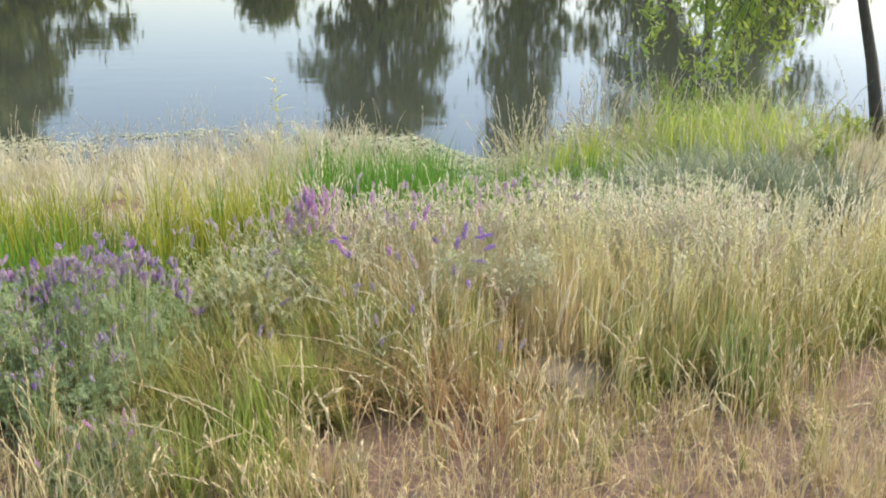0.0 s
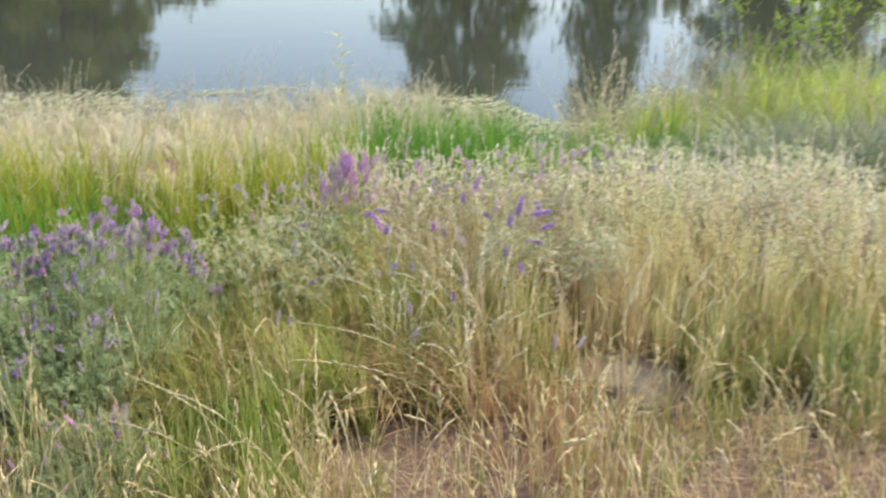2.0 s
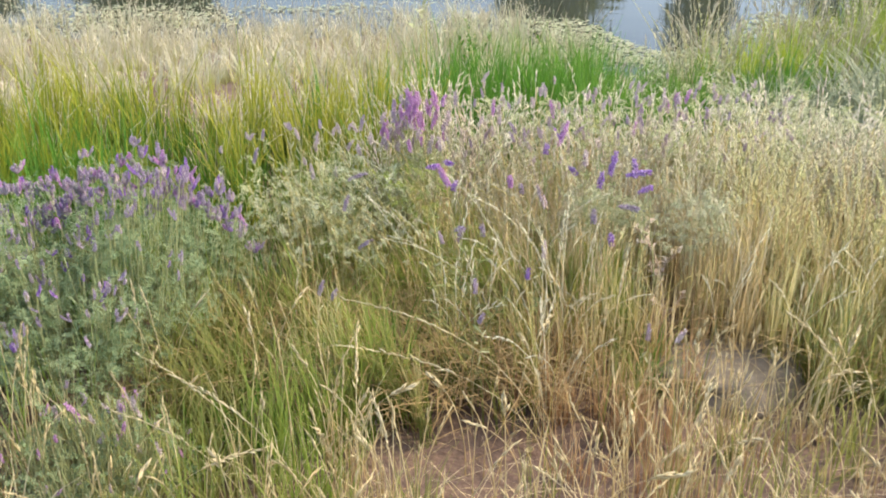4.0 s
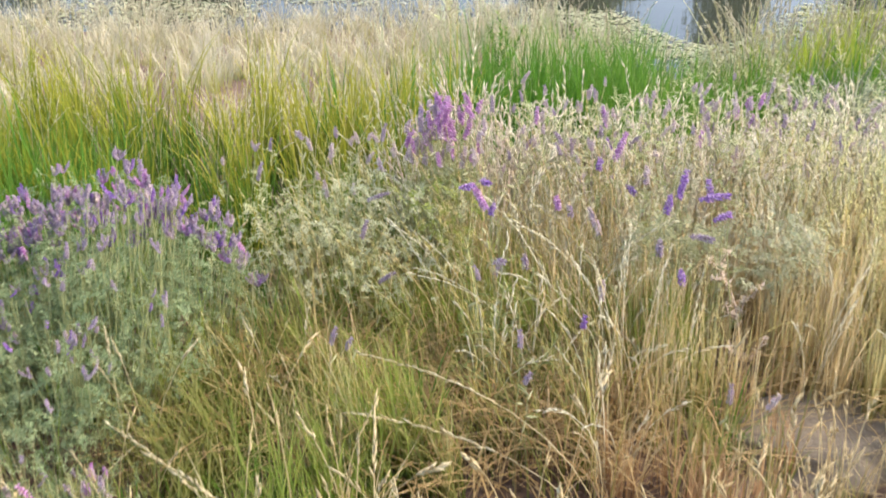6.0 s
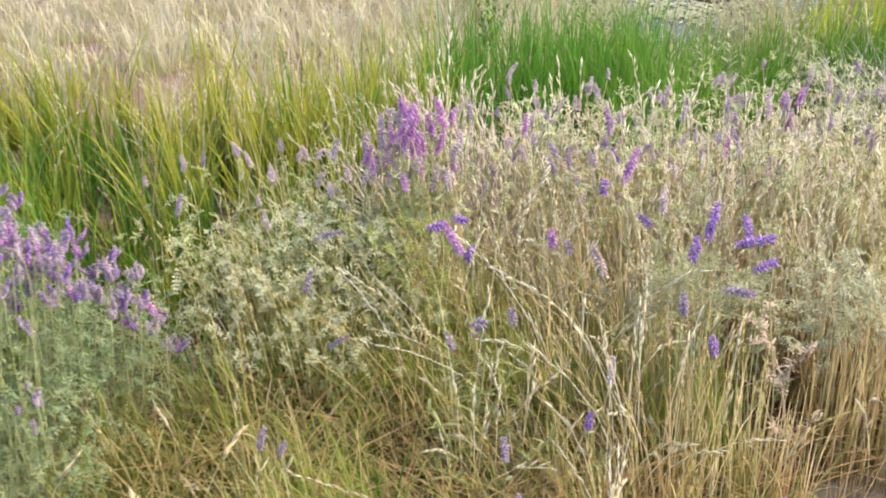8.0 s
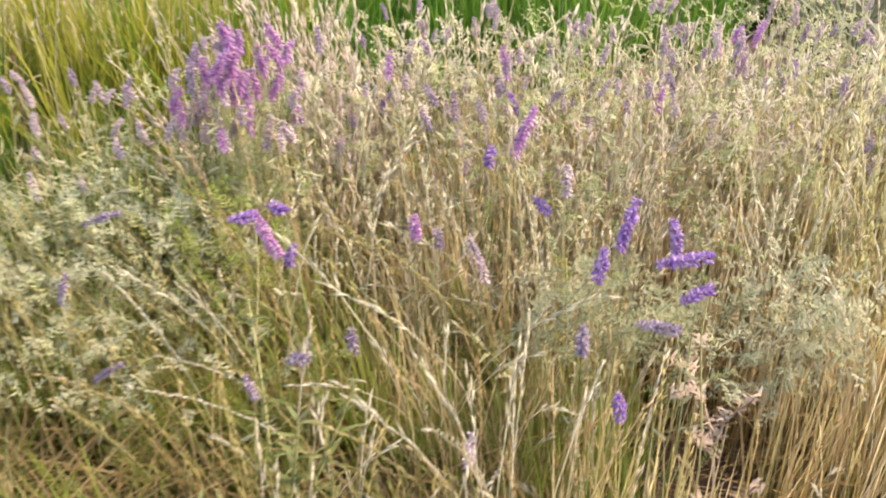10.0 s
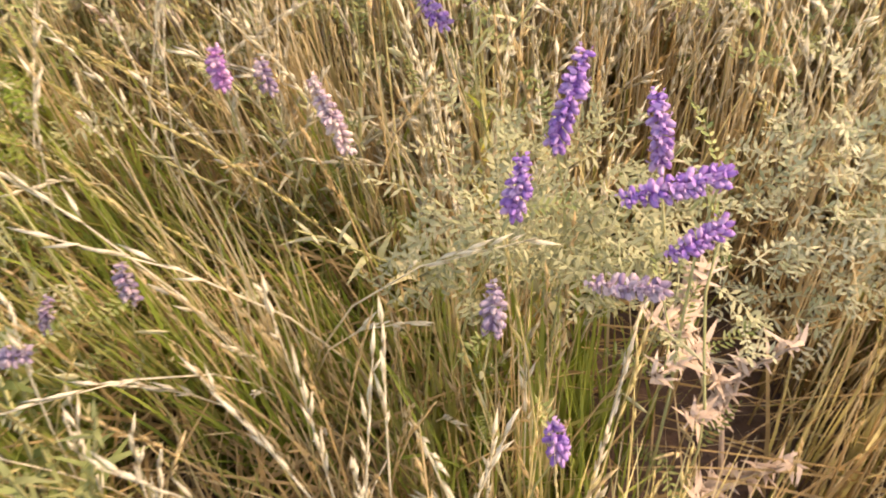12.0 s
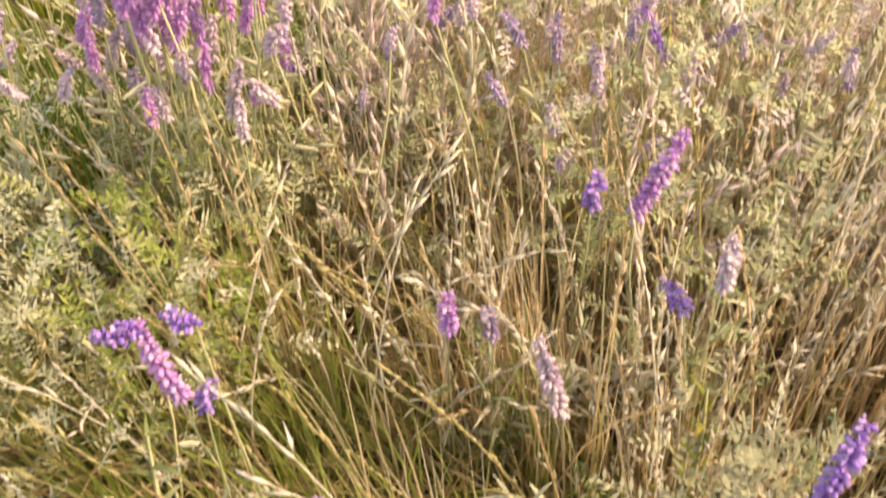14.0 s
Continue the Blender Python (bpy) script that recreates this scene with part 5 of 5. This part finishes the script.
for k in range(26):
    x, y = hr.uniform(-0.58, 0.0), hr.uniform(3.6, 4.12)
    lone_stalk(x, y, hr.uniform(0.42, 0.56), hr.uniform(0.25, 0.6), hr.gauss(165, 22), M_WARM if k % 5 else M_CREAM, "pale arching stalk with a slim bristly seed head", 0.34, 22, hr.uniform(0.013, 0.018), 0.0013, 0.12)
for k in range(12):
    x, y = hr.uniform(0.0, 0.6), hr.uniform(3.7, 4.3)
    lone_stalk(x, y, hr.uniform(0.42, 0.56), hr.uniform(0.1, 0.4), hr.uniform(40, 130), M_TAN, "tan upright grass stalk with a slim seed head", 0.3, 16, 0.018, 0.0018, 0.12)


def herb(x, y, h, whorls, leaf, mat, label, seed, shoots=1, spread=(0.5, 1.3), stem=None):
    """A leafy herb: one or more shoots from one root, with narrow leaves that get shorter towards the top."""
    r = np.random.default_rng(seed)
    thing = tagged(new("herb"), label, "plant", "herbs of the bank")
    thing.location = (x, y, float(ground_z(x, y)) - 0.01)
    w = np.linspace(0, 1, 7)
    base, az, ln = [], [], []
    for j in range(shoots):
        a, out, hh = r.uniform(0, 6.28), (0.55 * h * r.uniform(0.2, 1) if shoots > 1 else 0.0), h * (r.uniform(0.65, 1.05) if shoots > 1 else 1.0)
        pts = np.stack([math.cos(a) * out * w ** 1.4 + 0.02 * np.sin(3 * w), math.sin(a) * out * w ** 1.4, hh * w], -1)
        v, f = tubes(pts[None], np.linspace(0.005, 0.002, 7)[None])
        part("stem", mesh_np("stem", [(v, f)], stem or M_STEM, {"tint": [np.full(len(v), 0.4)], "along": [np.full(len(v), 0.5)]}), thing)
        for k in range(whorls * 4):
            u = min(0.12 + 0.88 * (k + r.uniform(-0.8, 0.8)) / (whorls * 4), 1.0)
            base.append([np.interp(u, w, pts[:, i]) for i in range(3)])
            az.append(k * 2.4 + r.uniform(-0.6, 0.6))
            ln.append(leaf * (1.2 - 0.8 * u) * r.uniform(0.6, 1.3))
    n = len(base)
    v, f, al = ribbons(np.array(base, float), np.array(ln) * 0.8, np.array(ln) * 0.24, np.array(az), r.uniform(*spread, n), 3, 1.4)
    part("foliage", mesh_np("foliage", [(v, f)], mat, {"tint": [np.repeat(r.uniform(0, 1, n), 8)], "along": [np.maximum(al, 0.45)]}), thing)["kind"] = "stuff"
    return thing


herb(-1.55, 9.6, 0.90, 6, 0.20, M_MINT, "tall pale green herb with tiered leaves by the water", 1, 1, (1.2, 2.0))
for k in range(14):
    herb(hr.uniform(1.8, 3.2), hr.uniform(7.8, 10.2), hr.uniform(0.5, 0.9), 9, hr.uniform(0.12, 0.18), M_LIME if k % 3 else M_MINT, "bushy yellow-green herb standing in the shore grass", 20 + k, 9)
for k in range(10):
    herb(hr.uniform(-0.9, 1.0), hr.uniform(6.4, 8.6), hr.uniform(0.35, 0.6), 8, 0.09, M_SHORE if k % 3 else M_GREEN, "pale green herb on the lower bank", 50 + k, 4)
for k in range(9):
    herb(hr.uniform(0.6, 1.5), hr.uniform(7.2, 9.0), hr.uniform(0.6, 1.0), 8, 0.08, M_BEIGE, "dry brown branching herb on the lower bank", 70 + k, 5)

for x, y, h in ((0.31, 4.42, 0.44), (0.35, 4.46, 0.40), (-0.55, 4.03, 0.40), (-0.6, 4.12, 0.42), (0.02, 4.02, 0.40), (-0.62, 4.05, 0.36)):
    herb(x, y, h, 7, 0.05, M_YELLOW, "small yellow-green herb among dry stalks", int(1000 * (x + y)))
for k in range(12):
    vetch_sprig(-1.05 + vr.uniform(-0.25, 0.2), 4.28 + vr.uniform(-0.12, 0.14), 0.42 + vr.uniform(-0.07, 0.08), "mauve" if k % 4 == 0 else "faded", None, None, 4, 0.7)

for x, y, h, mat, leaf, shoots, label in ((-0.13, 4.10, 0.47, M_POD, 0.040, 4, "pale cream-green herb with small leaves in dry grass"), (-0.17, 4.06, 0.42, M_POD, 0.034, 3, "pale cream-green herb with small leaves in dry grass"),
                                          (0.02, 3.95, 0.42, M_POD, 0.052, 3, "pale yellowish herb with narrow leaves below violet vetch"), (0.012, 4.0, 0.40, M_POD, 0.07, 2, "pale cream-green herb with broad curled leaves"), (-0.38, 3.64, 0.40, M_VETCH, 0.055, 6, "pale grey-green herb with curled leaves in the grass"),
                                          (-0.30, 3.60, 0.33, M_VETCH, 0.050, 4, "pale grey-green herb with curled leaves in the grass"), (4.35, 10.4, 0.5, M_FRESH, 0.16, 8, "bushy yellow-green herb at the foot of a tree"),
                                          (4.75, 10.2, 0.6, M_FRESH, 0.16, 8, "bushy yellow-green herb at the foot of a tree")):
    herb(x, y, h, 7, leaf, mat, label, int(900 * (x + y)) + 31, shoots, (0.8, 2.0))
b = scatter((-0.75, -0.3, 3.8, 4.2), 500, lambda x, y: blob(x, y, -0.50, 4.0, 0.12, 0.09, 0.5))
b[:, 2] += rng.uniform(0.3, 0.46, len(b))
leaf_mass("yellow_vetch_foliage", b, 0.04, 70, None, "yellow-green vetch foliage in the dry grass", M_LIME)


def dead_herb(main, branches, mat, label, seed):
    """A withered herb: a bent main stem through a few points, side branches from its joints, and curled leaves along both."""
    r = np.random.default_rng(seed)
    thing = tagged(new("dead_herb"), label, "plant")
    thing.location = (main[0][0], main[0][1], float(ground_z(main[0][0], main[0][1])) - 0.004)
    joints = np.array(main) - np.array([main[0][0], main[0][1], 0.0])
    runs = [joints] + [np.stack([joints[k], 0.5 * (joints[k] + np.array(end) - np.array([main[0][0], main[0][1], 0.0])) + r.normal(0, 0.006, 3),
                                 np.array(end) - np.array([main[0][0], main[0][1], 0.0])]) for k, end in branches]
    spots = []
    for k, run in enumerate(runs):
        w = np.linspace(0, len(run) - 1, 9)
        pts = np.stack([np.interp(w, np.arange(len(run)), run[:, i]) for i in range(3)], -1) + r.normal(0, 0.0015, (9, 3))
        v, f = tubes(pts[None], np.linspace(0.0042 if k == 0 else 0.003, 0.0018, 9)[None])
        part("stem" if k == 0 else "branch", mesh_np("stem", [(v, f)], mat, {"tint": [np.full(len(v), 0.3)], "along": [np.full(len(v), 0.8)]}), thing)
        for q in pts[3 if k == 0 else 1:]:
            spots += [q + r.normal(0, 0.003, 3) for _ in range(7 if k == 0 else 5)]
    n = len(spots)
    ln = r.uniform(0.006, 0.012, n)
    v, f, al = ribbons(np.array(spots), ln, ln * 0.5, r.uniform(0, 6.28, n), r.uniform(1.0, 2.6, n), 4, 1.2)
    part("withered_leaves", mesh_np("withered_leaves", [(v, f)], mat, {"tint": [np.repeat(r.uniform(0, 1, n), 10)], "along": [np.full(len(v), 0.8)]}), thing)["kind"] = "stuff"
    return thing


# weed floating along the shore
n = 20000
x = rng.uniform(-8, 7, n)
y = shore(x) - 1.1 + rng.uniform(0, 1, n) ** 1.6 * 1.7
bay = rng.uniform(0, 1, n) < 0.2
x = np.where(bay, rng.normal(0.4, 0.75, n), x)
y = np.where(bay, shore(x) - 0.4 + rng.uniform(0, 1, n) ** 1.3 * 1.5, y)
keep = rng.uniform(0, 1, n) < np.clip(0.25 + 0.9 * wave_noise(x * 0.6, y * 1.6, 3.0, 81), 0, 1)
x, y = x[keep], y[keep]
n = len(x)
a, r1 = rng.uniform(0, 6.28, n), rng.uniform(0.012, 0.05, n)
c = np.stack([x, y, np.full(n, WATER_Z + 0.006) + rng.uniform(0, 0.012, n)], -1)
d1, d2 = np.stack([np.cos(a), np.sin(a), np.zeros(n)], -1) * r1[:, None], np.stack([-np.sin(a), np.cos(a), rng.uniform(-0.1, 0.15, n)], -1) * r1[:, None] * 0.45
v = np.stack([c - d1, c - d2, c + d1, c + d2], 1).reshape(-1, 3)
tagged(new("floating_weed", mesh_np("floating_weed", [(v, np.arange(4 * n).reshape(-1, 4))], M_SHORE, {"tint": [np.repeat(rng.uniform(0, 1, n), 4)], "along": [np.full(4 * n, 0.6)]})),
       "pale weed and straw floating along the shore", "water plants", kind="stuff")


# ---- dried herbs, stout straw stalks and leaf litter ----
dead_herb(((0.30, 3.77, 0.0), (0.285, 3.775, 0.13), (0.262, 3.795, 0.25), (0.236, 3.808, 0.322), (0.205, 3.80, 0.375), (0.180, 3.788, 0.405)),
          ((3, (0.185, 3.755, 0.37)), (2, (0.315, 3.82, 0.33)), (2, (0.225, 3.755, 0.30)), (1, (0.25, 3.72, 0.20)), (1, (0.335, 3.76, 0.22)), (4, (0.225, 3.835, 0.41))),
          M_TWIG, "dead pinkish-tan branching herb over bare soil", 77)
for x, y, h in ((-0.98, 2.66, 0.16), (1.35, 3.25, 0.16)):
    herb(x, y, h, 4, 0.045, M_STRAW, "dried pale herb with curled leaves on bare soil", int(1000 * (x + y)) + 5, 4, (1.1, 2.2))
lone_stalk(0.135, 3.66, 0.46, 0.33, 76, M_CREAM, "stout bleached grass stalk beside violet vetch", 0.55, 26, 0.022, 0.0026, 0.1)
for k in range(46):
    x, y = hr.uniform(-1.0, 1.5), hr.uniform(2.45, 3.35)
    y += 0.22 * max(0.0, x - 0.4)
    if math.hypot(x - 0.45, (y - 3.62) * 1.3) < 0.28:
        continue
    lone_stalk(x, y, hr.uniform(0.22, 0.40), hr.uniform(0.05, 0.5), hr.uniform(0, 360), M_STRAW, "short bleached straw stalk with a stout seed head", 0.17, 9, hr.uniform(0.026, 0.036), 0.0019, 0.13)


def dry_leaf(x, y, size, seed):
    """A curled dead leaf lying on the soil."""
    r = random.Random(seed)
    bm = bmesh.new()
    rows = []
    for i in range(6):
        u = i / 5
        w = 0.42 * math.sin(math.pi * (0.08 + 0.86 * u)) * (1 + 0.2 * r.uniform(-1, 1))
        rows.append([bm.verts.new(((u - 0.5) * size, w * size * v, size * (0.10 + 0.30 * (abs(v) ** 1.5) + 0.20 * (2 * u - 1) ** 2))) for v in (-1, -0.5, 0, 0.5, 1)])
    for a, b2 in zip(rows, rows[1:]):
        for j in range(4):
            bm.faces.new((a[j], a[j + 1], b2[j + 1], b2[j]))
    bmesh.ops.solidify(bm, geom=bm.faces[:], thickness=0.0007)
    me = bpy.data.meshes.new("dry_leaf")
    bm.to_mesh(me)
    bm.free()
    n = len(me.vertices)
    me.attributes.new("tint", "FLOAT", "POINT").data.foreach_set("value", np.full(n, r.uniform(0, 1), np.float32))
    me.attributes.new("along", "FLOAT", "POINT").data.foreach_set("value", np.full(n, r.uniform(0.5, 1), np.float32))
    me.materials.append(M_STRAW)
    ob = tagged(new("dry_leaf", me), "small curled pale dead leaf lying on soil", "leaf", "dead leaves on the soil")
    ob.matrix_basis = pose(x, y, float(ground_z(x, y)) + 0.002, r.uniform(-15, 15), r.uniform(-15, 15), r.uniform(0, 360))


for k in range(44):
    x = hr.uniform(-0.7, 1.3)
    dry_leaf(x, hr.uniform(2.5, 3.45) + 0.2 * max(0.0, x - 0.4), hr.uniform(0.016, 0.034), 400 + k)
